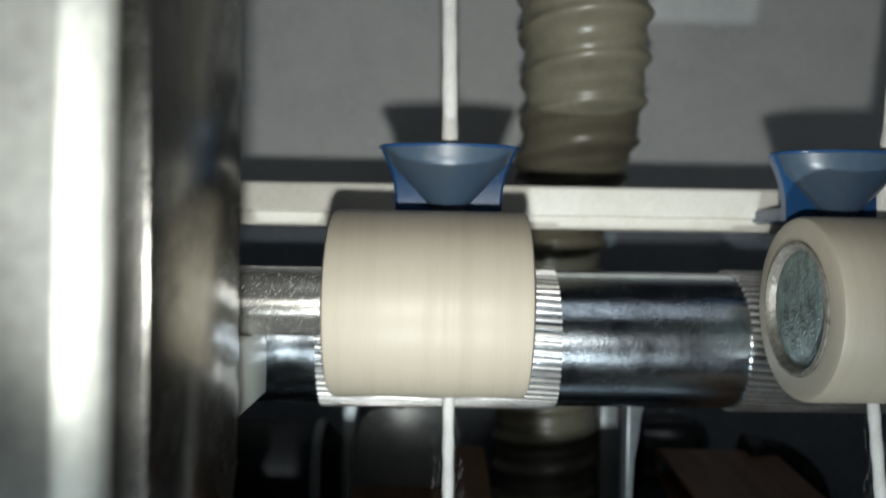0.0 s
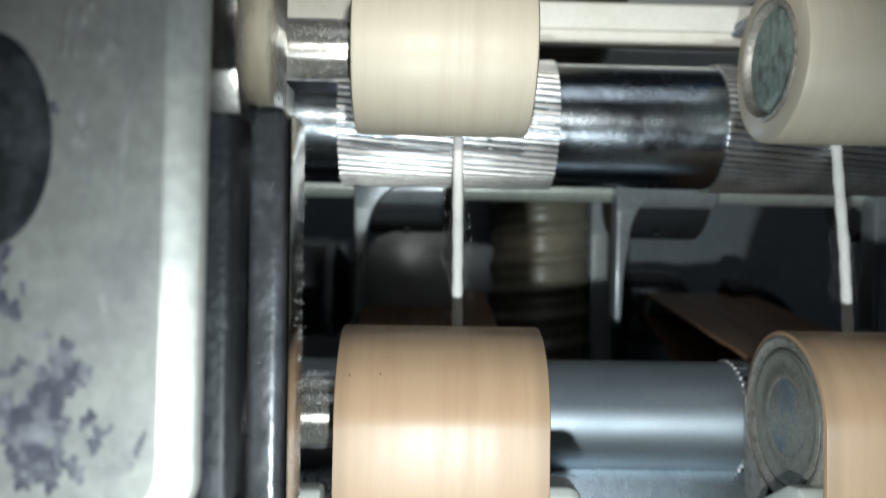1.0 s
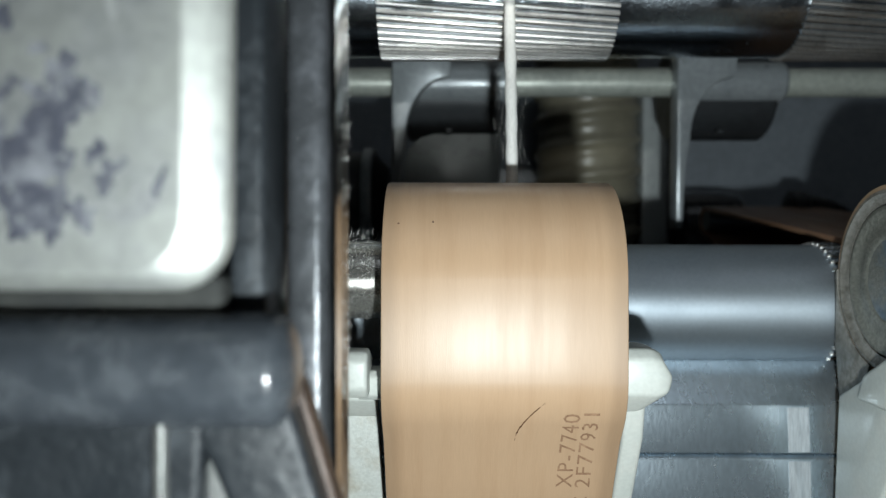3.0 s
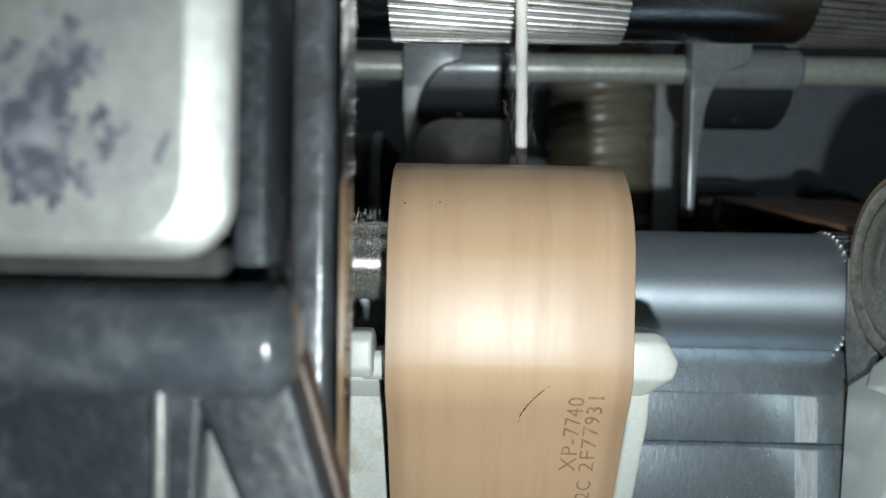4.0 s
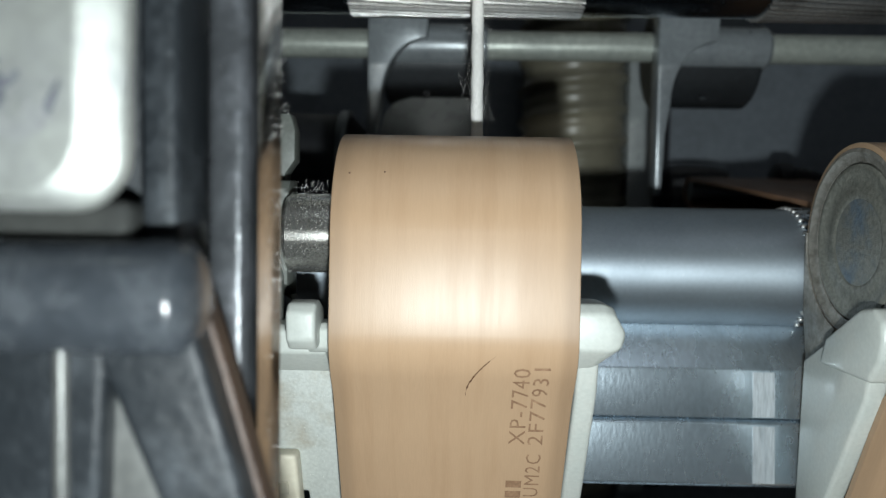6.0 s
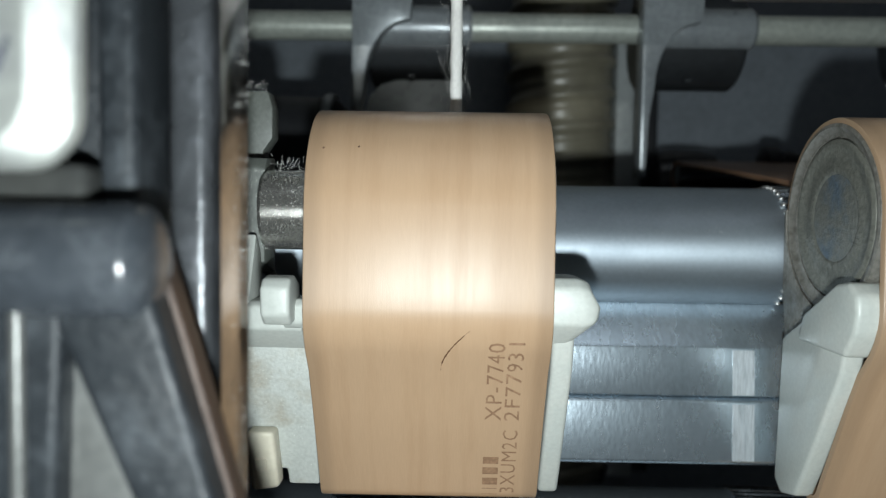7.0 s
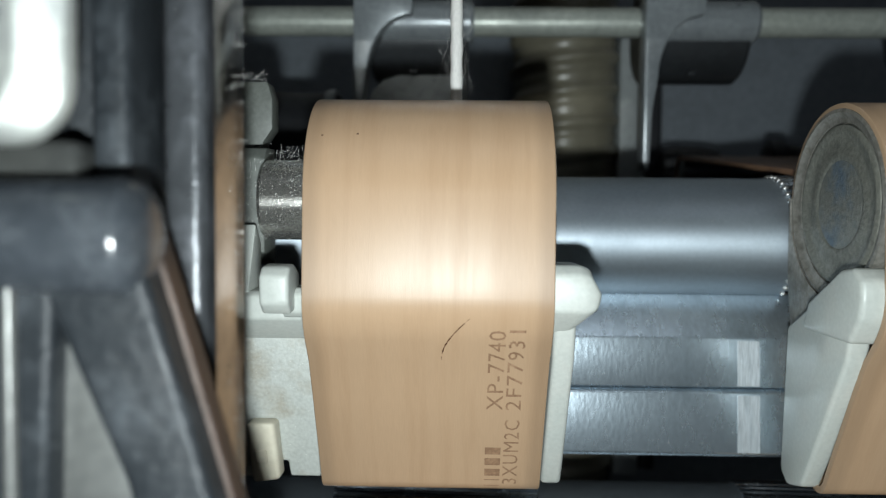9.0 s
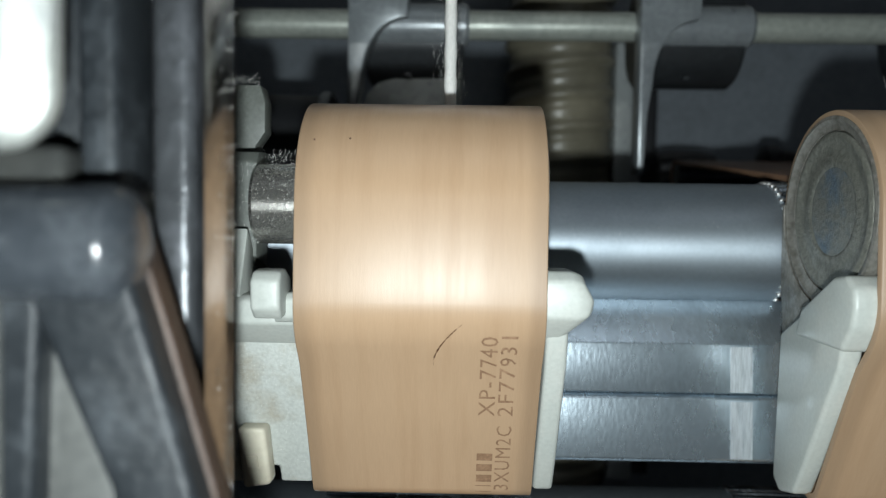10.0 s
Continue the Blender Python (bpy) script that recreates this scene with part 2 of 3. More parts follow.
def box(x0, x1, y0, y1, z0, z1, bevel=0.5, seg=2):
    return slab([(x0, z0), (x1, z0), (x1, z1), (x0, z1)], y0, y1, bevel, seg)


def tube(points, radius, seg=12):
    """A round strand along points (mm); radius: a number or a function of the step."""
    bm = bmesh.new()
    rings = []
    pts = [at(*p) for p in points]
    for k, p in enumerate(pts):
        way = (pts[min(k + 1, len(pts) - 1)] - pts[max(k - 1, 0)]).normalized()
        side = way.cross(Vector((0, 1, 0)) if abs(way.y) < 0.9 else Vector((1, 0, 0))).normalized()
        up = way.cross(side)
        r = (radius(k) if callable(radius) else radius) / 1000
        rings.append([bm.verts.new(p + r * (math.cos(a) * side + math.sin(a) * up)) for a in [2 * math.pi * i / seg for i in range(seg)]])
    for p, q in zip(rings, rings[1:]):
        for i in range(seg):
            bm.faces.new((p[i], p[(i + 1) % seg], q[(i + 1) % seg], q[i]))
    bm.faces.new(rings[0])
    bm.faces.new(rings[-1])
    bmesh.ops.recalc_face_normals(bm, faces=bm.faces)
    return soften(bm, 50)


def arc(cy, cz, r, a0, a1, n):
    return [(cy + r * math.cos(radians(a0 + (a1 - a0) * i / n)), cz + r * math.sin(radians(a0 + (a1 - a0) * i / n))) for i in range(n + 1)]


PITCH = 70.0
HANG = 60.0

# ---- the setting: the machine's bed ----
def setting(name, bm, material, label):
    return tagged(part(name, bm, material), label, "structure", kind="structure")


setting("floor", box(-1500, 1500, -1500, 1500, -1140, -1100, 0), CONCRETE, "worn grey concrete floor of the spinning hall")
setting("machine_bed", box(-230, 250, 60, 330, -232, -200, 3), BLACK, "dark cast-iron bed beam under the roller stands")

for x in (-200, 220):
    leg = thing("machine_leg", (x, 195, -1100), "dark cast-iron leg under the machine's bed beam", "leg", "machine legs")
    part("column", box(x - 25, x + 25, 100, 290, -1090, -232, 4), BLACK, leg)
    part("foot", box(x - 40, x + 40, 80, 310, -1100, -1088, 3), BLACK, leg)

# ---- the machine's frame ----
panel = thing("back_panel", (0, 242, -200), "smooth grey painted sheet-metal back panel of the machine", "panel")
part("sheet", box(-230, 250, 240, 243, -200, 230, 1), WALL, panel)
part("lower_sheet", box(-230, 250, 234, 240, -199, 2, 1.5), LOW_WALL, panel, "darker grey lower sheet")
part("post", box(45.5, 52.5, 208, 240, -140, -22, 0.8), GUARD, panel, "light grey post beside the hose")
part("strip", box(53.5, 58, 212, 240, -140, -24, 0.8), BLACK, panel, "black strip beside the post")
for x in (-198, 212):
    stand = thing("roller_stand", (x, 170, -200), "dark cast-iron stand that carries the rollers", "stand", "roller stands")
    part("upright", prism([(88, -140), (118, -150), (118, -200), (300, -200), (300, 40), (200, 60), (120, 20), (88, -20)], x - 6, x + 6, 2), BLACK, stand)

# ---- rollers below ----
FY, FZ, FR = 134.0, -17.7, 12.3


def fluted(x0, x1, cy, cz, r, n, depth, twist, steps):
    """A fluted length of a roller, with grooves that may slant."""
    bm = bmesh.new()
    rings = []
    for k in range(steps + 1):
        x = x0 + (x1 - x0) * k / steps
        ring = []
        for i in range(n):
            for f, q in ((0.0, r - depth), (0.12, r - 0.12), (0.25, r + 0.02), (0.47, r + 0.02), (0.6, r - 0.12), (0.72, r - depth)):
                a = 2 * math.pi * (i + f + twist * (x - x0)) / n
                ring.append(bm.verts.new(at(x, cy + q * math.cos(a), cz + q * math.sin(a))))
        rings.append(ring)
    for p, q in zip(rings, rings[1:]):
        for i in range(len(p)):
            bm.faces.new((p[i], p[(i + 1) % len(p)], q[(i + 1) % len(p)], q[i]))
    bm.faces.new(rings[0])
    bm.faces.new(rings[-1])
    return bm


back_roller = thing("bottom_roller", (0, FY, FZ), "polished steel bottom roller with slanted flutes under the cream rollers", "roller")
part("shaft", lathe([(-205, 11.75), (220, 11.75)], FY, FZ, 96), CHROME, back_roller)
for k in range(-2, 3):
    part("sleeve", fluted(-19.1 + PITCH * k, 20.4 + PITCH * k, FY, FZ, FR, 58, 0.75, 0.06, 10), FLUTE, back_roller, "bright fluted steel sleeve")

MY, MZ, MR = 129.3, -72.5, 10.2
mid_roller = thing("bottom_roller", (0, MY, MZ), "matt grey steel bottom roller with ribbed ends under the aprons", "roller")
part("shaft", lathe([(-205, MR), (220, MR)], MY, MZ, 96), STEEL, mid_roller)
for k in range(-2, 3):
    part("sleeve", fluted(-15.4 + PITCH * k, 13.6 + PITCH * k, MY, MZ, MR + 0.45, 44, 0.6, 0.0, 2), CHROME, mid_roller, "ribbed steel sleeve")

for x in (-15.6, 13.8, 54.5, 83.8):
    bm = bmesh.new()
    for i in range(44):
        a = 2 * math.pi * (i + 0.36) / 44
        m = Matrix.Translation(at(x, MY + (MR + 0.2) * math.cos(a), MZ + (MR + 0.2) * math.sin(a))) @ Matrix.Rotation(-a, 4, "X") @ Matrix.Diagonal((0.0007, 0.0004, 0.00045, 1))
        bmesh.ops.create_icosphere(bm, subdivisions=1, radius=1.0, matrix=m)
    tagged(part("bead_ring", soften(bm, 80), FLUTE, mid_roller, "bright rib ends round the roller"), kind="stuff")

front_roller = thing("bottom_roller", (0, 134, -129), "dark steel front bottom roller low in the machine", "roller")
part("shaft", lathe([(-205, 13), (220, 13)], 134, -129, 96), STEEL, front_roller)
for k in range(-2, 3):
    part("sleeve", fluted(-18 + PITCH * k, 17 + PITCH * k, 134, -129, 13.5, 56, 0.6, 0.02, 2), CHROME, front_roller, "fluted steel sleeve")

# ---- cream top rollers ----
CY, CZ, CR = 110.0, -9.9, 13.3


def cream_roller(x0, x1, out):
    """A cream top roller; out: +1 where its free end is on the right."""
    t = thing("top_roller", ((x0 + x1) / 2, CY, CZ), "smooth cream rubber top roller pressed on the fluted roller", "roller", "cream top rollers")
    part("cover", lathe([(x0 + 1, 9.5), (x0, 9.8), (x0, CR - 0.8), (x0 + 0.25, CR - 0.25), (x0 + 0.8, CR), (x1 - 0.8, CR), (x1 - 0.25, CR - 0.25), (x1, CR - 0.8), (x1, 9.8), (x1 - 1, 9.5)], CY, CZ, 96), CREAM, t)
    e = x1 if out > 0 else x0
    part("rim", lathe([(e - 2.0 * out, 9.75), (e + 0.35 * out, 9.7), (e + 0.5 * out, 9.2), (e - 0.2 * out, 8.6), (e - 1.4 * out, 8.4)], CY, CZ, 64), CAP, t, "dented metal rim")
    part("end_cap", lathe([(e - 2.0 * out, 8.6), (e - 0.9 * out, 8.55), (e - 0.5 * out, 7.6), (e - 0.7 * out, 4.0), (e - 0.8 * out, 0.2)], CY, CZ, 48), CAP_GREEN, t, "dusty greenish metal end cap")
    s = x0 if out > 0 else x1
    part("axle", lathe([(s + out, 4.9), (s - 22 * out, 4.9)], CY, CZ, 48), SHAFT, t, "fibre-dusted steel axle")
    part("collar", lathe([(s + 1.5 * out, 8.8), (s - 0.2 * out, 8.6), (s - 0.3 * out, 5.2)], CY, CZ, 48), BLACK, t, "black bearing collar")


cream_roller(-14.7, 12.8, 1)
cream_roller(52.0, 78.9, -1)

# ---- top aprons ----
AY, AZ, AR = 104.9, -66.75, 13.45


def apron_line():
    """The apron's loop from the side: round its roller, then down to the nose."""
    line = arc(AY, AZ, AR, -10, 176.5, 40)
    line += [(91.25, -70.0), (91.075, -74.0), (90.995, -76.5), (90.973, -78.2), (91.0, -79.0), (91.11, -80.0), (91.31, -80.8), (91.65, -81.7), (92.08, -82.6), (92.95, -84.0), (95.2, -86.7), (97.8, -91.6), (100.5, -97.0), (103.2, -102.4)]
    line += arc(107.2, -103.9, 3.0, 208, 325, 10)
    line += [(113, -98), (115.8, -88), (117.5, -78)]
    return line


APRON_LINE = apron_line()


def apron_band(bm, line, x0, x1, thick):
    n = len(line)
    rows = []
    for x, inset in ((x0, thick), (x0, 0.2), (x0 + 0.07, 0.06), (x0 + 0.25, 0), (x1 - 0.25, 0), (x1 - 0.07, 0.06), (x1, 0.2), (x1, thick)):
        ring = []
        for i in range(n):
            (ya, za), (yb, zb) = line[i - 1], line[(i + 1) % n]
            l = math.hypot(yb - ya, zb - za)
            ny, nz = (zb - za) / l, -(yb - ya) / l
            ring.append(bm.verts.new(at(x, line[i][0] - inset * ny, line[i][1] - inset * nz)))
        rows.append(ring)
    for p, q in zip(rows, rows[1:] + rows[:1]):
        for i in range(n):
            bm.faces.new((p[i], p[(i + 1) % n], q[(i + 1) % n], q[i]))
    bmesh.ops.recalc_face_normals(bm, faces=bm.faces)
    return soften(bm, 40)


def on_apron(x, down, lift):
    """A place on the front of the apron: x, the way down from the height of its roller's middle, and the lift off it."""
    left = down
    line = [(AY - AR, AZ)] + APRON_LINE[41:]
    for (ya, za), (yb, zb) in zip(line, line[1:]):
        l = math.hypot(yb - ya, zb - za)
        if left <= l:
            break
        left -= l
    f = left / l
    ny, nz = (zb - za) / l, -(yb - ya) / l
    return at(x, ya + f * (yb - ya) + lift * ny, za + f * (zb - za) + lift * nz)


def apron(x0, x1, out, marks):
    t = thing("apron", ((x0 + x1) / 2, AY, AZ), "tan rubber apron looped over its roller, printed and scratched" if marks else "plain tan rubber apron looped over its roller", "apron", "tan aprons")
    part("band", apron_band(bmesh.new(), APRON_LINE, x0, x1, 1.0), APRON, t)
    r = thing("top_roller", ((x0 + x1) / 2, AY, AZ), "steel top roller inside the tan apron with dusty end cap", "roller", "apron rollers")
    part("body", lathe([(x0 + 1, AR - 1.1), (x1 - 1, AR - 1.1)], AY, AZ), CAP, r)
    e = x1 if out > 0 else x0
    part("rim", lathe([(e - 1.5 * out, 12.7), (e + 0.1 * out, 12.7), (e + 0.2 * out, 12.2), (e - 0.3 * out, 11.6), (e - 0.4 * out, 10.9), (e - 1.5 * out, 10.8)], AY, AZ, 72), CAP, r, "dusty dark metal rim")
    cap = part("end_cap", lathe([(e - 1.6 * out, 10.8), (e - 0.4 * out, 10.6), (e - 0.2 * out, 10.2), (e - 0.2 * out, 9.8), (e - 0.5 * out, 9.3), (e - 0.62 * out, 7.6), (e - 0.45 * out, 7.0), (e - 0.55 * out, 6.3), (e - 0.62 * out, 6.0), (e - 0.75 * out, 5.8)], AY, AZ, 64), CAP_GREY, r, "pressed dusty grey metal end cap")
    part("centre", lathe([(e - 1.2 * out, 6.1), (e - 0.66 * out, 5.9), (e - 0.6 * out, 3.2), (e - 0.66 * out, 0.2)], AY, AZ, 48), CAP_BLUE, cap, "scuffed bluish centre disc")
    s = x0 if out > 0 else x1
    part("axle", lathe([(s + out, 5.4), (s - 7.2 * out, 5.4), (s - 7.7 * out, 4.9)], AY, AZ, 48), SHAFT, r, "fibre-dusted steel axle")
    return t


left_apron = apron(-15.6, 14.5, 1, True)
apron(53.3, 84.0, -1, False)


def print_line(body, x, start, length, height):
    """A printed line that reads upwards on the apron: its foot lies at x, its first letter at start down the front."""
    cu = bpy.data.curves.new("print", "FONT")
    cu.body, cu.size, cu.space_character = body, 1.0, 1.12
    cu.resolution_u = 2
    temp = new("print", cu)
    me = bpy.data.meshes.new_from_object(temp)
    bpy.data.objects.remove(temp)
    bm = bmesh.new()
    bm.from_mesh(me)
    bmesh.ops.subdivide_edges(bm, edges=bm.edges[:], cuts=1)
    us, vs = [v.co.x for v in bm.verts], [v.co.y for v in bm.verts]
    for v in bm.verts:
        u = (v.co.x - min(us)) / (max(us) - min(us)) * length
        w = (v.co.y - min(vs)) / (max(vs) - min(vs)) * height
        v.co = on_apron(x - w, start - u, 0.012)
    part("print", bm, INK, left_apron, "faint brown printed code")


def print_bars(x, start, count, step, height):
    """Writing that is not spelled out: one bar a letter."""
    bm = bmesh.new()
    for k in range(count):
        for f, g in ((0.0, 0.66),):
            c = [bm.verts.new(on_apron(x - w, start - (k + q) * step, 0.012)) for w, q in ((0, f), (height, f), (height, g), (0, g))]
            bm.faces.new(c)
    part("print", bm, INK, left_apron, "faint brown printed mark")


print_line("XP-7740", 8.9, 29.1, 13.4, 2.1)
print_line("2F77931", 11.25, 29.1, 13.5, 2.0)
print_line("3XUM2C", 11.25, 42.2, 11.4, 2.0)
print_bars(8.9, 44.6, 5, 1.93, 2.1)


def scratch():
    bm = bmesh.new()
    rng = random.Random(4)
    n = 26
    last = None
    for k in range(n + 1):
        f = k / n
        x, down = 1.05 + 3.4 * f ** 1.6, 20.8 - 6.7 * f ** 0.75
        w = (0.05 + 0.09 * rng.random()) * (0.4 if f > 0.9 or f < 0.15 else 1)
        pair = (bm.verts.new(on_apron(x - w, down, 0.03)), bm.verts.new(on_apron(x + w, down, 0.012)))
        if last and rng.random() > 0.12:
            bm.faces.new((last[0], last[1], pair[1], pair[0]))
        last = pair
    part("scratch", bm, INK_DARK, left_apron, "dark curved scratch")


scratch()

for x, turn in ((-13.6, 35), (-9.3, 36)):
    y, z = AY - AR * math.cos(radians(turn)), AZ + AR * math.sin(radians(turn))
    part("speck", box(x - 0.12, x + 0.12, y - 0.03, y + 0.2, z - 0.14, z + 0.14, 0.03, 1), INK_DARK, left_apron, "tiny dark speck")

# ---- bottom aprons, behind ----
for x0, x1 in ((-17.5, 13.0), (58.0, 87.0), (-87, -57)):
    t = thing("apron", ((x0 + x1) / 2, 150, -70), "dull brown rubber bottom apron running back over its roller", "apron", "brown bottom aprons")
    line = arc(MY, MZ, MR + 1.5, -110, -260, 24) + arc(195, -57.5, 3.6, 100, -80, 12)
    part("band", apron_band(bmesh.new(), line[::-1], x0, x1, 1.0), LOWER_APRON, t)
    part("tension_roller", lathe([(x0 + 0.5, 2.6), (x1 - 0.5, 2.6)], 195, -57.5, 24), STEEL, t, "dull steel tension roller")
# ---- front top roller, low ----
for x0 in (-15.0, 54.0):
    t = thing("top_roller", (x0 + 14, 110, -125), "tan rubber front top roller below the apron", "roller", "front top rollers")
    part("cover", lathe([(x0, 11), (x0, 12.6), (x0 + 0.6, 13.2), (x0 + 28, 13.2), (x0 + 28.6, 12.6), (x0 + 28.6, 11)], 110, -124.4, 72), APRON, t)
    part("axle", lathe([(x0 - 9, 4.5), (x0 + 38, 4.5)], 110, -124.4, 32), SHAFT, t)


# ---- cradles ----
PLATE = [(113.5, -84.5), (97.5, -75.6), (95.2, -76.0), (94.6, -80), (96.2, -86.5), (105.0, -102.2), (107.5, -106.3), (112.2, -107.6), (114.5, -106.0)]


def knob_shape(e, out):
    """The bar's end: a rounded nose with an upright front and a slanting underside; its tip draws in below."""
    outline = [(93.2, -74.4, 1.1), (91.8, -75.5, 0.9), (91.6, -77.6, 0.0), (91.8, -80.0, 0.35), (96.6, -83.8, 3.0), (99.5, -83.8, 3.0), (99.5, -78.0, 0.6), (99.0, -74.4, 1.3)]
    bm = bmesh.new()
    a = [bm.verts.new(at(e - 6.5 * out, y, z)) for y, z, _ in outline]
    b = [bm.verts.new(at(e - (1.7 + back) * out, y, z)) for y, z, back in outline]
    d = [bm.verts.new(at(e - (0.5 + back) * out, 95.4 + (y - 95.4) * 0.9, -78.4 + (z + 78.4) * 0.88)) for y, z, back in outline]
    c = [bm.verts.new(at(e - back * out, 95.4 + (y - 95.4) * 0.6, -78.4 + (z + 78.4) * 0.58)) for y, z, back in outline]
    for p, q in ((a, b), (b, d), (d, c)):
        for i in range(len(p)):
            bm.faces.new((p[i], p[(i + 1) % len(p)], q[(i + 1) % len(p)], q[i]))
    bm.faces.new(a)
    bm.faces.new(c)
    bmesh.ops.recalc_face_normals(bm, faces=bm.faces)
    bmesh.ops.bevel(bm, geom=[x for x in bm.edges if x.calc_face_angle(0) > 0.3], offset=0.0004, segments=3, profile=0.5, affect="EDGES")
    return soften(bm, 50)


def cradle(side_x, bar_x0, bar_x1, panel_x0, panel_x1, out):
    """A plastic cradle: a bar through the apron's loop, side plates, and a broad panel towards the arm."""
    mid = (bar_x0 + bar_x1) / 2
    t = thing("cradle", (mid, 104, -95), "light grey plastic cradle holding the tan apron", "cradle", "grey cradles")
    part("side_plate", prism(PLATE, side_x - 1.4, side_x + 1.4, 0.6, 3), PLASTIC, t)
    part("bar", prism([(95.3, -78.6), (96.2, -77.8), (100, -77.8), (100, -81.6), (96.2, -81.6), (95.3, -80.8)], bar_x0 + 2, bar_x1 - 2, 0.3), PLASTIC, t)
    e = bar_x1 if out > 0 else bar_x0
    if out > 0:
        part("knob", knob_shape(e, out), PLASTIC, t, "rounded end knob with a bevelled underside")
    else:
        part("knob", prism([(106.0, -80.0), (97.3, -74.9), (94.2, -74.4), (92.0, -75.9), (91.7, -78.2), (92.2, -80.6), (94.6, -83.9), (107.5, -83.9)], e - 0.4, e + 6, 0.7, 3), PLASTIC, t, "rounded nose along the side plate")
    if out > 0:
        part("knob", prism([(91.6, -76.0), (92.8, -74.9), (95.5, -74.7), (98.5, -76.0), (99, -80.6), (93.4, -80.8), (91.8, -79.4)], bar_x0, bar_x0 + 3.6, 0.5, 3), PLASTIC, t)
    if out < 0:
        # added crescent over the apron's edge; its dark colour paints the cradle's inner shade
        edge = arc(AY, AZ, 12.85, -74, 4, 12) + [(118.3, -66), (118.0, -78), (116.0, -88), (112.5, -90)]
        part("shade_crescent", prism(edge, 53.0, 53.26, 0.02), CAP, t, "added dark crescent for the shade inside the cradle")
    if panel_x1 > panel_x0:
        part("ledge", prism([(98.5, -79.2), (99.6, -78.6), (104, -78.6), (104, -85.6), (103, -85.4), (98.5, -82.2)], panel_x0, panel_x1, 0.35), PLASTIC, t)
        part("cheek", prism([(103, -70), (106, -73), (106, -80), (99.2, -80), (99.2, -78.5)], panel_x0, panel_x0 + 3.4, 0.3), PLASTIC, t)
        part("panel", slab([(panel_x0 - 1.5, -85.0), (panel_x1, -85.0), (panel_x1 + 0.8, -106.0), (panel_x1 - 3.6, -106.0), (panel_x1 - 3.8, -103.6), (panel_x1 - 5.2, -103.6), (panel_x1 - 5.6, -106.2), (panel_x0 - 1.0, -106.2), (panel_x0 - 1.6, -103)], 103, 105.5, 0.4, lean=-0.23, pivot=-85), PLASTIC_DUSTY, t, "grit-speckled grey panel")
        b = part("catch", slab([(-25.6, -97.0), (-21.7, -97.0), (-21.3, -105.4), (-25.2, -106.0)], 102.6, 106, 0.6, 3, lean=-0.23, pivot=-97), IVORY, t, "ivory plastic catch")
        part("mark", slab([(-24.6, -100.9), (-22.9, -100.9), (-22.8, -102.8), (-24.5, -102.8)], 102.35, 102.8, 0.15, 1, lean=-0.23, pivot=-97), IVORY, b, "raised moulded mark")
    return t


cradle(16.3, -20.9, 20.5, -27.5, -17.0, 1)
cradle(52.6, 51.0, 90.0, 0, 0, -1)

# ---- rails, bars and rods ----
rail = thing("guide_rail", (30, 120, -95), "brushed steel guide rail with a groove along it", "rail")
part("upper_flat", prism([(126, -80.8), (123.6, -81.0), (118.6, -87.2), (117.9, -94.7), (119.0, -95.0), (128, -95.0), (128, -82)], -205, 220, 0.25), RAIL, rail)
part("lower_flat", prism([(128, -95.05), (118.6, -95.05), (117.8, -95.5), (117.1, -104.8), (118.0, -105.5), (128, -105.5)], -205, 220, 0.25), RAIL, rail)

# thin strips on both flats that carry the painted highlight
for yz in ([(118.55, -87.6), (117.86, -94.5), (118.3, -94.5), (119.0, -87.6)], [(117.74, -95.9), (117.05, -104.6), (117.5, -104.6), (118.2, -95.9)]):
    part("glint_band", prism(yz, 45.9, 49.3, 0), RAIL_GLINT, rail, "highlight painted as a pale band across the rail")

bar = thing("guide_bar", (0, 146, 5), "white painted traverse bar that carries the blue funnels", "bar")
part("face", prism([(144, 3.9), (144, 9.0), (144.6, 9.6), (150, 9.6), (150, 3.9)], -205, 220, 0.3), BAR, bar)
part("lower_lip", prism([(145.2, 1.4), (145.2, 3.88), (150, 3.88), (150, 1.4)], -205, 220, 0.2), BAR, bar, "shaded lower lip of the bar")

rod = thing("support_rod", (0, 168, -27.3), "dull steel support rod behind the rollers", "rod")
part("body", lathe([(-205, 3.1), (220, 3.1)], 168, -27.6, 32), ROD, rod)


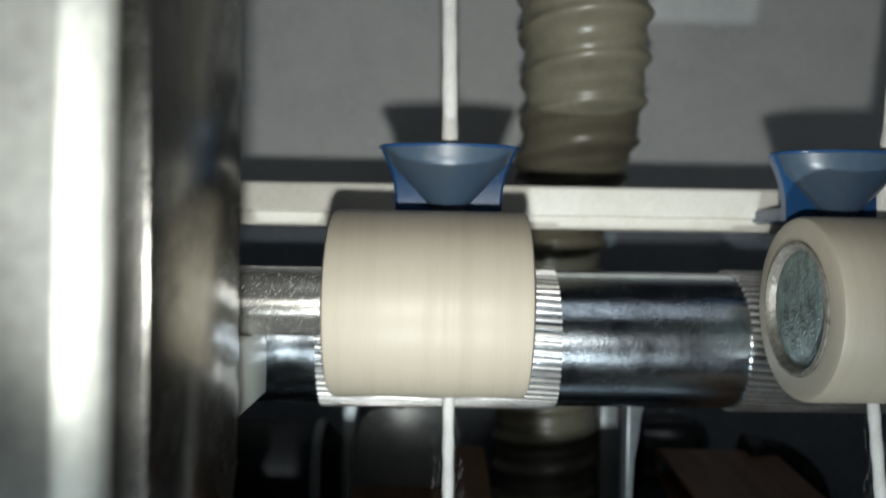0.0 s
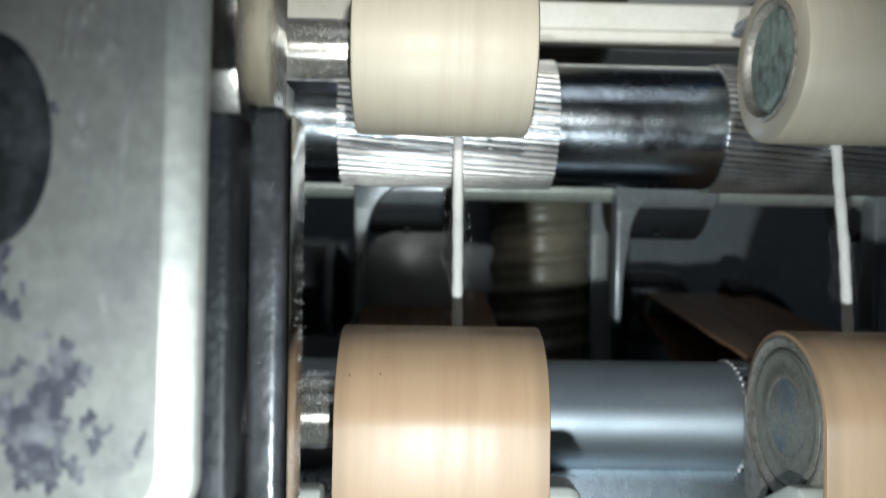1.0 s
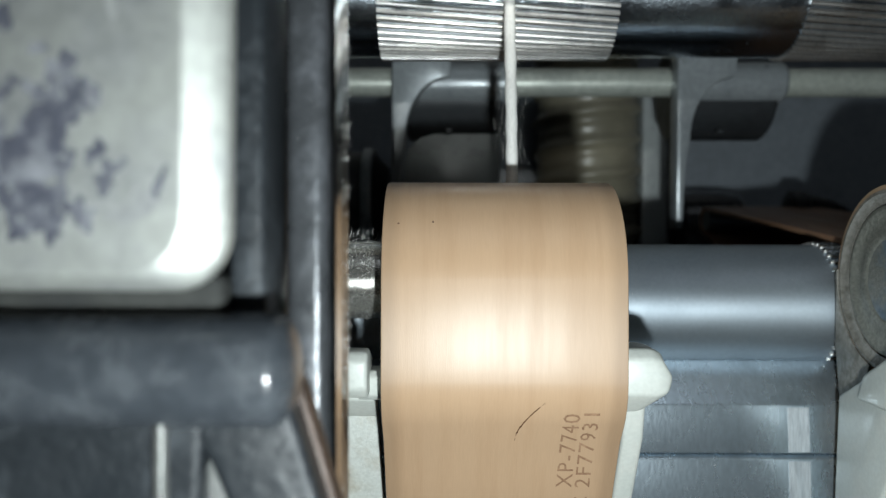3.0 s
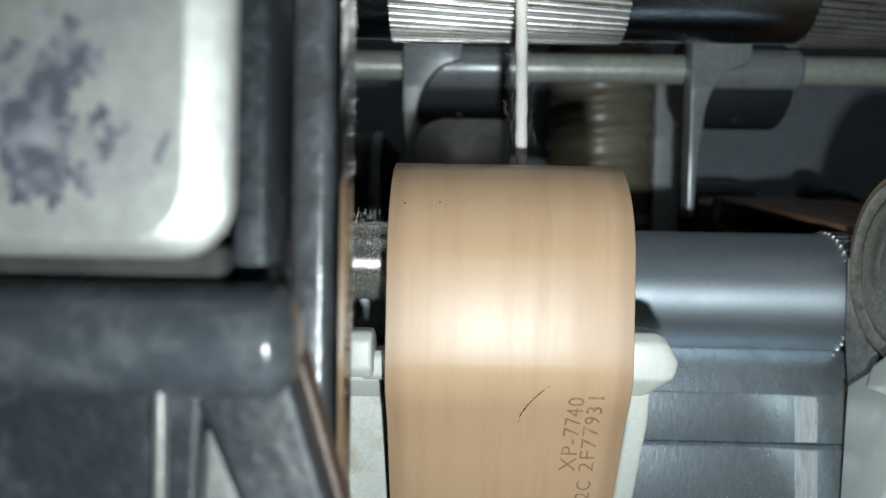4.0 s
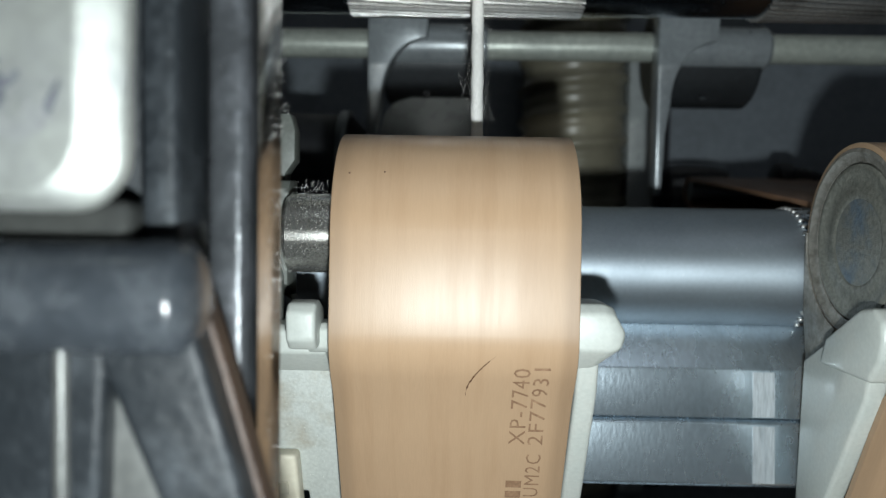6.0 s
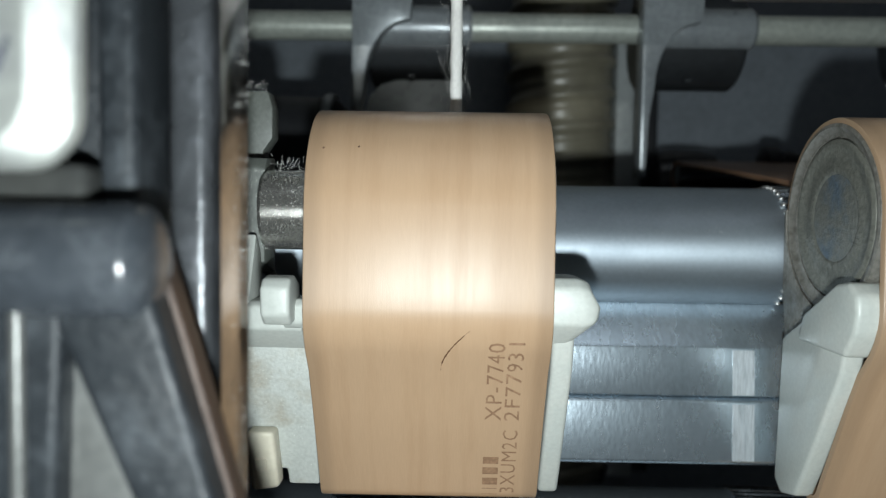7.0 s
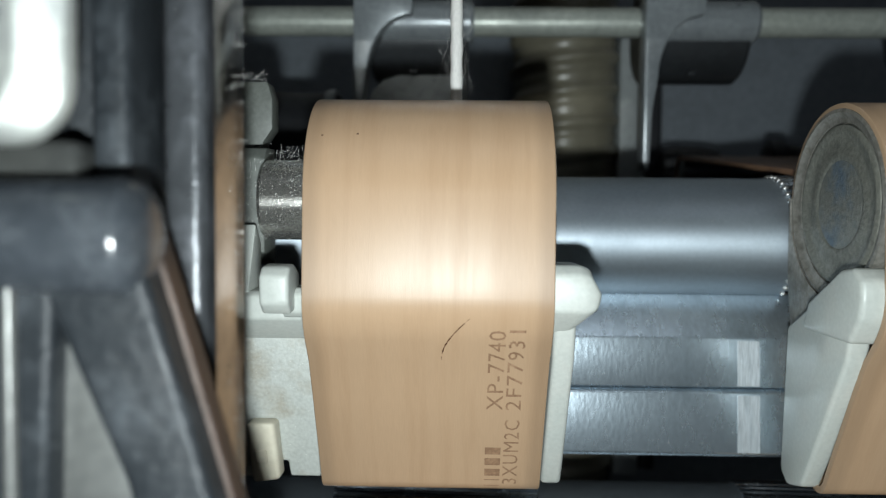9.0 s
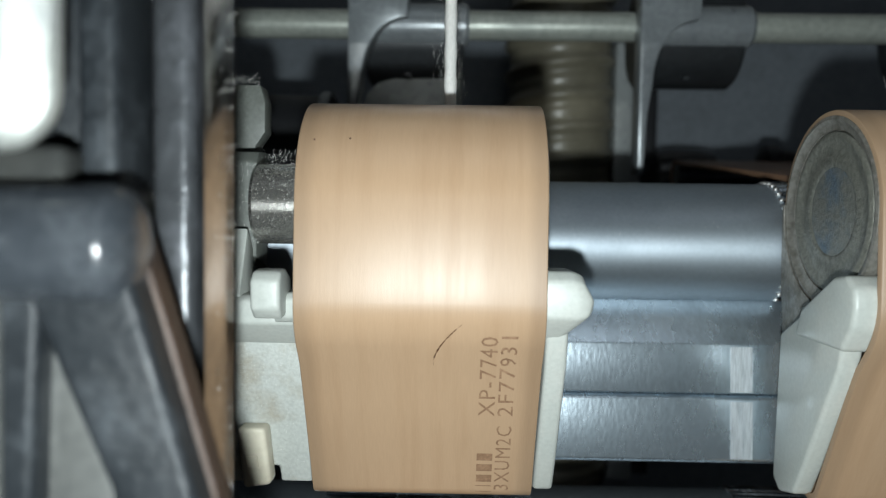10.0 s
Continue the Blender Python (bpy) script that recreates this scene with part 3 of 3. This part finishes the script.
def hanger(x, guarded):
    """A bracket on the rod: a sleeve, a rounded hood and a thin curved leg."""
    t = thing("hanger", (x, 168, -40), "grey cast hanger with a thin curved leg on the rod", "bracket", "hangers")
    edge = [(x - 0.6, -21.5), (x + 12.0, -21.5), (x + 11.6, -27.6)] + [(x + 2.2 + 9.0 * (1 - math.sin(radians(a))), -27.8 - 13 * (1 - math.cos(radians(a)))) for a in range(10, 91, 10)] + [(x + 1.2, -47), (x + 0.7, -59.5), (x - 0.6, -59.5)]
    part("leg", slab(edge, 160.5, 166.5, 0.4), BRACKET, t)
    part("hood", lathe([(x + 2, 10.6), (x + 2.6, 11.4), (x + 22.6, 11.4), (x + 23.2, 10.8)], 177, -27.8, 48), HOOD, t, "dark rounded hood")
    if guarded:
        part("guard", slab([(x + 1.2, -64), (x + 1.2, -45.5), (x + 2.2, -42), (x + 4.6, -39.4), (x + 8, -38.4), (x + 23, -38.4), (x + 23, -64)], 171, 173, 0.5), GUARD, t, "pale glossy guard plate")
    part("sleeve", lathe([(x + 1.0, 4.5), (x + 23.6, 4.5), (x + 24.4, 3.9)], 168, -27.6, 32), BRACKET, t)
    part("bolt", lathe([(x + 10.5, 0.2), (x + 10.6, 0.7), (x + 12.0, 0.7), (x + 12.1, 0.2)], 169.6, -38.0, 12), HOOD, t, "small dull bolt")


for k in range(-2, 4):
    hanger(-18.6 + HANG * k, k == 0)

hub = thing("suction_nozzle", (-33, 172, -53), "black round suction nozzle with a rolled rim", "nozzle")
part("body", lathe([(-46, 9), (-44, 11), (-24, 10.5), (-20.5, 7)], 172, -53, 40), BLACK, hub)
part("rim", lathe([(-26, 11.2), (-25.4, 11.4), (-24.4, 11.4), (-23.8, 11.0)], 172, -53, 40), BRACKET, hub, "grey rolled rim")

tube_end = thing("suction_nozzle", (66, 218, -60), "black rounded suction tube end behind the bottom aprons", "nozzle")
part("body", lathe([(54, 2), (55, 7), (58, 10.2), (62, 11), (70, 11), (74, 10.2), (77, 7), (78, 2)], 218, -60, 40), GLOSS_BLACK, tube_end)
part("stem", lathe([(60, 3.5), (61, 4), (71, 4), (72, 3.5)], 231, -66, 20), BLACK, tube_end)
elbow = thing("suction_elbow", (95, 195, -70), "black glossy bent suction elbow beside the roller stand", "pipe")
part("pipe", tube([(84 + 15 * math.sin(radians(a)), 196, -66 + 15 * math.cos(radians(a)) - 4) for a in range(0, 91, 10)], 4.2, 20), GLOSS_BLACK, elbow)
part("collar", lathe([(80, 4.6), (80.3, 5.2), (83.4, 5.2), (83.7, 4.6)], 196, -55, 24), BLACK, elbow)

# ---- hose ----
def hose(x, top_y, low_y):
    t = thing("suction_hose", (x, low_y, -140), "beige corrugated plastic suction hose", "hose")
    n = 520
    def middle(k):
        z = 150 - 290 * k / n
        f = min(max((60 - z) / 70, 0), 1)
        f = f * f * (3 - 2 * f)
        if z > 60:
            return (x - 1.5 - (z - 60) * 0.06, top_y - (z - 60) * 0.3, z)
        return (x - 1.5 + 6 * math.sin(math.pi * f) * 0.6, top_y + (low_y - top_y) * f, z)
    bm, rings, seg = bmesh.new(), [], 48
    for k in range(n + 1):
        x0, y0, z0 = middle(k)
        ring = []
        for i in range(seg):
            a = 2 * math.pi * i / seg
            run = 290 * k / n
            r = 14.1 + 0.42 * math.cos(2 * math.pi * run / 4.2 + 2 * a) + 0.62 * math.cos(2 * math.pi * run / 8.4 + a)
            ring.append(bm.verts.new(at(x0 + r * math.cos(a), y0 + r * math.sin(a), z0)))
        rings.append(ring)
    for p, q in zip(rings, rings[1:]):
        for i in range(seg):
            bm.faces.new((p[i], p[(i + 1) % seg], q[(i + 1) % seg], q[i]))
    bm.faces.new(rings[0])
    bm.faces.new(rings[-1])
    bmesh.ops.recalc_face_normals(bm, faces=bm.faces)
    part("tube", soften(bm, 60), HOSE, t, "spirally ribbed beige tube")
    part("cuff", lathe([(x - 12, 3), (x - 12, 4), (x + 12, 4), (x + 12, 3)], 212, -139, 12), BLACK, t)


hose(33.0, 168, 214)

# ---- funnels ----
def funnel(x):
    """An inlet funnel: a flared plate with a half cone that bulges towards the eye and narrows to the spout."""
    t = thing("condenser", (x, 122, 4), "translucent blue plastic funnel guiding the roving", "funnel", "blue funnels")
    levels = 14
    def edge(k):
        f = k / levels
        return 13.4 - 10.4 * f, 10.7 - 2.4 * f - 0.8 * math.sin(math.pi * f), min(9.9 * (1 - f) ** 0.95 + 1.4, 10.7 - 2.4 * f - 0.8 * math.sin(math.pi * f) - 0.5)
    plate, bowl = bmesh.new(), bmesh.new()
    for side in (-1, 1):
        ring = []
        for k in range(levels + 1):
            z, half, cone = edge(k)
            ring.append([plate.verts.new(at(x + side * u, y, z)) for u, y in ((cone - 0.4, 119.6), (half - 0.4, 119.4), (half, 119.8), (half, 121.6), (cone - 0.4, 121.6))])
        for p, q in zip(ring, ring[1:]):
            for i in range(5):
                plate.faces.new((p[i], p[(i + 1) % 5], q[(i + 1) % 5], q[i]))
        plate.faces.new(ring[0])
        plate.faces.new(ring[-1])
    bmesh.ops.recalc_face_normals(plate, faces=plate.faces)
    rows = []
    for k in range(levels + 1):
        z, half, cone = edge(k)
        deep = 0.52 * cone + 0.6
        outer = [bowl.verts.new(at(x - cone * math.cos(math.pi * i / 20), 119.7 - deep * math.sin(math.pi * i / 20), z)) for i in range(21)]
        inner = [bowl.verts.new(at(x - (cone - 0.7) * math.cos(math.pi * i / 20), 120.4 - (deep - 0.1) * math.sin(math.pi * i / 20), z)) for i in range(20, -1, -1)]
        rows.append(outer + inner)
    for p, q in zip(rows, rows[1:]):
        for i in range(42):
            bowl.faces.new((p[i], p[(i + 1) % 42], q[(i + 1) % 42], q[i]))
    for r in (rows[0], rows[-1]):
        for i in range(20):
            bowl.faces.new((r[i], r[i + 1], r[40 - i], r[41 - i]))
    bmesh.ops.recalc_face_normals(bowl, faces=bowl.faces)
    part("plate", soften(plate, 30), BLUE, t)
    part("bowl", soften(bowl, 30), GREY_BLUE, t, "greyer, paler half-cone bowl")
    z, half, cone = edge(0)
    part("rim", tube([(x + half * math.cos(math.pi * (1 - i / 20)), 119.7 - 5.7 * math.sin(math.pi * i / 20) ** 0.8, z) for i in range(21)], 0.26, 8), BLUE, t, "thin blue rim")
    part("stem", box(x - 3, x + 3, 121, 146, 3.0, 5.6, 0.5), BLUE, t)


funnel(1.8)
funnel(63.0)

# ---- rovings ----
def roving(x, seed, lean):
    t = thing("roving", (x, 122, 0), "white cotton roving with loose fibres running down", "roving", "rovings")
    rng = random.Random(seed)
    keys = [(x - 0.7 + 3 * lean, 138, 110), (x - 0.6 + lean, 130, 40), (x - 0.3, 118.6, 13), (x, 120.8, -2), (x, 122.2, -12), (x + 0.1, 122.3, -22), (x + 0.2, 119, -40), (x + 0.3, 117.2, -55), (x + 0.3, 118.2, -66)]
    pts = []
    for (p, q) in zip(keys, keys[1:]):
        for k in range(12):
            f = k / 12
            pts.append(tuple(a + (b - a) * f + rng.uniform(-0.03, 0.03) for a, b in zip(p, q)))
    part("strand", tube(pts, lambda k: (1.25 if k < 36 else 0.92) + 0.06 * math.sin(k * 1.7), 14), COTTON, t)
    bm = bmesh.new()
    for _ in range(520):
        low = rng.random() < 0.6
        z = rng.triangular(-57, -24, -54) if low else rng.uniform(14, 60)
        y = 122.3 + (z + 22) * 0.14 if low else 121.5 + (z - 13) * 0.31
        side = 1 if rng.random() < 0.65 else -1
        px, py, pz = x + (0 if low else lean * (z - 13) / 27) + side * (0.5 + 1.9 * rng.random() ** 2), y - rng.uniform(-0.5, 1.2), z
        dx, dz = rng.uniform(-0.7, 0.7), rng.uniform(0.3, 1.8)
        w = rng.uniform(0.003, 0.007)
        bend = rng.uniform(-0.4, 0.4)
        a = [bm.verts.new(at(px + sx + dx * f + bend * f * (1 - f), py, pz + dz * f)) for f in (0, 0.5, 1) for sx in (-w, w)]
        bm.faces.new((a[0], a[1], a[3], a[2]))
        bm.faces.new((a[2], a[3], a[5], a[4]))
    tagged(part("fibre", bm, COTTON, t, "loose cotton fibres"), kind="stuff")


roving(2.2, 1, 0.0)
roving(70.2, 2, 9.0)

# ---- pressure arm ----
arm = thing("pressure_arm", (-50, 66, -60), "worn grey sheet-steel pressure arm with a dark lever below", "arm")


def round_box(x0, x1, y0, y1, z0, z1, rv, rb, material, name, label=""):
    """A sheet-metal cover: its upright right edge bevelled over rv, its lower right corner rounded by rb."""
    out = [(x0, z1), (x0, z0)] + [(x1 - rb + rb * math.sin(radians(a)), z0 + rb - rb * math.cos(radians(a))) for a in range(0, 91, 10)] + [(x1, z1)]
    bm = bmesh.new()
    steps = [(y0, rv), (y0 + 0.1, rv - 0.4), (y0 + 1.1, 0.4), (y0 + 1.5, 0.1), (y0 + 1.9, 0.0), (y1, 0.0)]
    rings = []
    for y, inset in steps:
        ring = []
        for x, z in out:
            fx = (x - x0) / (x1 - x0)
            x -= fx * 2.6 * min(max((-8 - z) / 50, 0), 1)
            fz = 1.0 if z < z0 + rb else 0.0
            ring.append(bm.verts.new(at(x - inset * fx, y, z + inset * 0.4 * fz)))
        rings.append(ring)
    n = len(out)
    for p, q in zip(rings, rings[1:]):
        for i in range(n):
            bm.faces.new((p[i], p[(i + 1) % n], q[(i + 1) % n], q[i]))
    bm.faces.new(rings[0])
    bm.faces.new(rings[-1])
    bmesh.ops.recalc_face_normals(bm, faces=bm.faces)
    soften(bm, 40)
    for f in bm.faces:
        if len(f.verts) > 4:
            f.smooth = False
    return part(name, bm, material, arm, label)


round_box(-90, -19.6, 49.0, 51.3, -63.9, 160, 3.0, 4.2, ARM, "cover", "worn satin steel cover with dark stains")
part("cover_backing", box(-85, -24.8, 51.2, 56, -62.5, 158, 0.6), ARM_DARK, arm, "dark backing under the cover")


def blotch(name, spots, seed, material, label):
    """Flat irregular marks on the cover's front: x, z, radius."""
    rng = random.Random(seed)
    bm = bmesh.new()
    for x, z, r in spots:
        turn = rng.uniform(0, 6.28)
        ring = []
        for i in range(18):
            a = 2 * math.pi * i / 18
            q = r * (0.75 + 0.3 * math.sin(2 * a + turn) + 0.22 * math.sin(5 * a + 2 * turn) + rng.uniform(-0.12, 0.12))
            ring.append(bm.verts.new(at(x + q * math.cos(a), 48.985 - rng.uniform(0, 0.008), z + 1.2 * q * math.sin(a))))
        bm.faces.new(ring)
    part(name, bm, material, arm, label)


def line_mark(points, wide, material, label):
    bm = bmesh.new()
    last = None
    for k, (x, z) in enumerate(points):
        w = wide * math.sin(math.pi * (k + 0.4) / len(points))
        v = (bm.verts.new(at(x - w, 48.985, z + w)), bm.verts.new(at(x + w, 48.985, z - w)))
        if last:
            bm.faces.new((last[0], last[1], v[1], v[0]))
        last = v
    part("scratch", bm, material, arm, label)


mark_rng = random.Random(9)
blotch("stain", [(-34.9 + mark_rng.gauss(0, 1.7), max(-55.0 + mark_rng.gauss(0, 2.8), -59.6), mark_rng.uniform(0.3, 1.2)) for _ in range(105)], 5, STAIN_AND_HOLE, "dark oily blotches")
blotch("stain", [(-32.0 + mark_rng.gauss(0, 0.6), -50.9 + mark_rng.gauss(0, 0.9), mark_rng.uniform(0.3, 0.75)) for _ in range(18)], 6, STAIN_AND_HOLE, "dark oily blotches")
# flat dark spots; the first paints the shade in a small round hole
blotch("stain", [(-34.0, -29.4, 0.9), (-37.2, -45.5, 1.3), (-38.0, -42.0, 1.6), (-36.0, -44.0, 0.5)], 7, STAIN_AND_HOLE, "dark spots, the first standing in for a hole")
blotch("faint_stain", [(-31.3, -32.0, 1.0), (-31.4, -34.6, 1.1), (-31.6, -29.6, 1.0), (-29.4, -25.2, 1.2), (-28.0, -18.2, 1.3), (-26.0, -18.0, 1.1), (-28.2, -58.6, 1.1), (-27.6, -57.6, 0.9), (-29.2, -58.8, 0.9), (-29.6, -45.0, 0.7), (-31.0, -37.0, 0.6), (-26.0, -33.0, 0.35), (-25.6, -42.0, 0.4)], 8, FAINT, "faint grey smudges")
line_mark([(-28.5 + 2.5 * f, -58.8 + 3.4 * f * f) for f in [i / 12 for i in range(13)]], 0.3, STAIN_AND_HOLE, "dark curved scratch")
line_mark([(-27.1 - 1.5 * f - 0.3 * math.sin(3 * f), -26.4 - 13 * f) for f in [i / 12 for i in range(13)]], 0.3, FAINT, "long faint scratch")
line_mark([(-32.6 + 4.2 * f, -57.9 - 0.5 * f) for f in [i / 12 for i in range(13)]], 0.12, FAINT, "faint scratch")


def hollow_shade():
    """Flat dark oval painting a hollow's shade on the cover, with a pressed rim."""
    bm = bmesh.new()
    rings = []
    for grow, y in ((1.0, 48.98), (0.94, 48.94), (0.86, 48.97)):
        rings.append([bm.verts.new(at(-38.6 + 4.9 * grow * math.cos(2 * math.pi * i / 40), y, -32 + 8.6 * grow * math.sin(2 * math.pi * i / 40))) for i in range(40)])
    for p, q in zip(rings, rings[1:]):
        for i in range(40):
            bm.faces.new((p[i], p[(i + 1) % 40], q[(i + 1) % 40], q[i]))
    bm.faces.new(rings[-1])
    bmesh.ops.recalc_face_normals(bm, faces=bm.faces)
    part("hollow_shade", bm, ARM_DARK, arm, "flat dark oval painted as the shade in a hollow")


hollow_shade()
for x, z, long in ((-32.9, -24.6, 1.5), (-32.0, -24.6, 1.5), (-32.6, -22.2, 1.3), (-31.4, -22.0, 1.3), (-30.8, -21.2, 0.7), (-30.7, -18.8, 1.4), (-29.8, -18.4, 1.4)):
    part("embossed_bar", box(x - 0.18, x + 0.18, 48.93, 49.05, z - long / 2, z + long / 2, 0.04), ARM, arm, "embossed mark")
part("upper_cheek", prism([(54.4, 160), (54.4, -25), (56.5, -28.5), (78, -28.5), (80, -24), (80, 160)], -25.5, -20.5, 0.15, 2), ARM_CHEEK, arm, "dark polished steel cheek")
part("side_plate", pillar([(-17.0, 63.6), (-17.0, 72), (-20.3, 72), (-20.3, 68.3), (-17.62, 68.3), (-17.62, 66.2)], -140, -27.2, 0.08, 2), ARM_SIDE, arm, "polished steel side plate")
part("rib", prism([(62.8, -27.6), (63.8, -26.4), (68.2, -26.4), (68.2, -140), (62.8, -140)], -21.2, -17.64, 1.1, 5), RIB, arm, "dark rounded rib")
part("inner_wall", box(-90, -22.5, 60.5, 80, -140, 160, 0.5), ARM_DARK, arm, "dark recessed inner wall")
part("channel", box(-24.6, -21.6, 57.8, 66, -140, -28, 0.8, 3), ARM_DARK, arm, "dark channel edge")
lever = part("lever", slab([(-60, -66.2), (-21.6, -66.2), (-19.9, -68.5), (-17.6, -76), (-14.4, -87), (-9.6, -104), (-15.5, -104), (-20.2, -87), (-25.2, -75.2), (-26.4, -104), (-60, -104)], 53.0, 57.5, 0.7, 3), ARM_DARK, arm, "dark painted steel lever")
part("boss", lathe([(-60, 4.2), (-20.1, 4.2)] + [(-20.1 + 1.9 * math.sin(radians(a)), 0.1 + 4.1 * math.cos(radians(a))) for a in range(10, 91, 10)], 54.4, -70.0, 40), BOSS, lever, "rounded dark boss")
# strip painted brown for the apron mirrored in the lever's side
part("edge", slab([(-20.3, -67.6), (-19.5, -68.2), (-17.1, -76), (-13.9, -87), (-9.1, -104), (-10.4, -104), (-15.2, -87), (-18.4, -76)], 56.0, 58.8, 0.3), EDGE_REFLECTION, lever, "lever edge coloured brown for the apron's reflection in it")
part("pin", tube([(-27.9, 52.6, -73.5), (-28.0, 52.6, -104)], 0.55, 12), INSERT, lever, "worn steel pin")
part("insert", slab([(-26.0, -75), (-24.8, -75), (-19.4, -88), (-13, -104), (-26.4, -104)], 55.5, 56.6, 0.2), INSERT, lever, "grey worn steel insert")
part("saddle", prism([(101, -14.8), (101, -23.4), (103, -25), (119, -25), (119, -14.8)], -29, -26.0, 0.5), PLASTIC, arm, "pale saddle block at the axle")
part("saddle", slab([(-31.5, -50.2), (-29.4, -49.6), (-24.8, -49.7), (-24.1, -52), (-24.1, -56.4), (-25.5, -58.4), (-25.5, -60), (-25.6, -73), (-24.2, -77), (-31.5, -72)], 112, 116, 0.15), PLASTIC_DARK, arm, "grey-green saddle plate behind the axle")
part("saddle", prism([(105.5, -61), (107, -59.6), (111.8, -59.4), (111.8, -76), (105.5, -74)], -31.5, -23.6, 0.3), PLASTIC_DARK, arm, "grey-green block that holds the axle")
part("lower_lip", box(-60, -24.2, 55.2, 60, -67.2, -63.0, 0.9, 3), LIP, arm, "dull grey lip below the cover")
part("tail", box(-80, -26, 62, 92, -60, -8, 2), ARM_DARK, arm, "dark body of the arm")

# ---- lint ----
def lint(name, owner, count, seed, place, size, label):
    """Loose fibres caught on a thing."""
    rng = random.Random(seed)
    bm = bmesh.new()
    for _ in range(count):
        x, y, z = place(rng)
        w = rng.uniform(0.005, 0.011)
        l = rng.uniform(0.4, 1.0) * size
        a, c = rng.uniform(0, 2 * math.pi), rng.uniform(-1.5, 1.5)
        last = None
        for k in range(5):
            v = (bm.verts.new(at(x - w, y, z + w)), bm.verts.new(at(x + w, y, z - w)))
            if last:
                bm.faces.new((last[0], last[1], v[1], v[0]))
            last = v
            x, z, y = x + l / 4 * math.cos(a), z + l / 4 * math.sin(a), y + rng.uniform(-0.1, 0.05)
            a += c / 4
    tagged(part(name, bm, COTTON, owner, label), kind="stuff")


def round_shaft(cy, cz, r, x0, x1):
    def f(rng):
        a = rng.uniform(radians(100), radians(260))
        return rng.uniform(x0, x1), cy + (r + 0.05) * math.cos(a), cz + (r + 0.05) * math.sin(a)
    return f


lint_a = thing("lint", (-20, 100, -60), "tiny white cotton fibres caught on axles and edges", "lint", kind="stuff")
lint("fibre", lint_a, 480, 11, round_shaft(AY, AZ, 5.45, -26, -16), 0.34, "cotton fibres on the axle")
lint("fibre", lint_a, 380, 12, round_shaft(CY, CZ, 4.95, -28, -15), 0.5, "cotton fibres on the axle")
lint("fibre", lint_a, 36, 13, lambda r: (r.uniform(-21, -16.0), 102 + r.uniform(-2, 1), -61.7 + r.uniform(0, 1.6)), 1.7, "cotton tuft beside the apron")
lint("fibre", lint_a, 160, 14, lambda r: (-16.95, r.uniform(70.5, 72.1), r.uniform(-75, -28)), 0.45, "cotton fibres on the side plate")
lint("fibre", lint_a, 80, 15, lambda r: (r.uniform(-30, -25), 111.9, -48.6 + r.uniform(-0.6, 0.3)), 1.0, "cotton fibres on the saddle plate")
lint("fibre", lint_a, 90, 17, lambda r: (-16.95, r.uniform(66.5, 71.5), r.uniform(-108, -40)), 0.3, "cotton specks on the side plate")


def rail_speck(r):
    z = r.choice((r.uniform(-94.4, -87.6), r.uniform(-104.5, -95.8)))
    return r.uniform(16, 50), 118.5 + (z + 87.2) * 0.08 - 0.06, z


lint("fibre", lint_a, 60, 18, rail_speck, 0.45, "cotton specks on the rail")
# white specks put on the rib for the glints of its bumpy paint
lint("fibre", lint_a, 70, 19, lambda r: (r.uniform(-20.6, -17.4), 62.7, r.uniform(-106, -34)), 0.22, "white specks for the glints on the rib")
lint("fibre", lint_a, 90, 20, lambda r: (lambda z: (r.uniform(-26, -17), 102.9 - 0.23 * (z + 85), z))(r.uniform(-105, -87)), 0.16, "pale grit on the cradle panel")
lint("fibre", lint_a, 12, 21, lambda r: (r.uniform(16, 50), MY - MR - 0.06, MZ + r.uniform(-3, 5)), 0.5, "stray fibres on the grey roller")
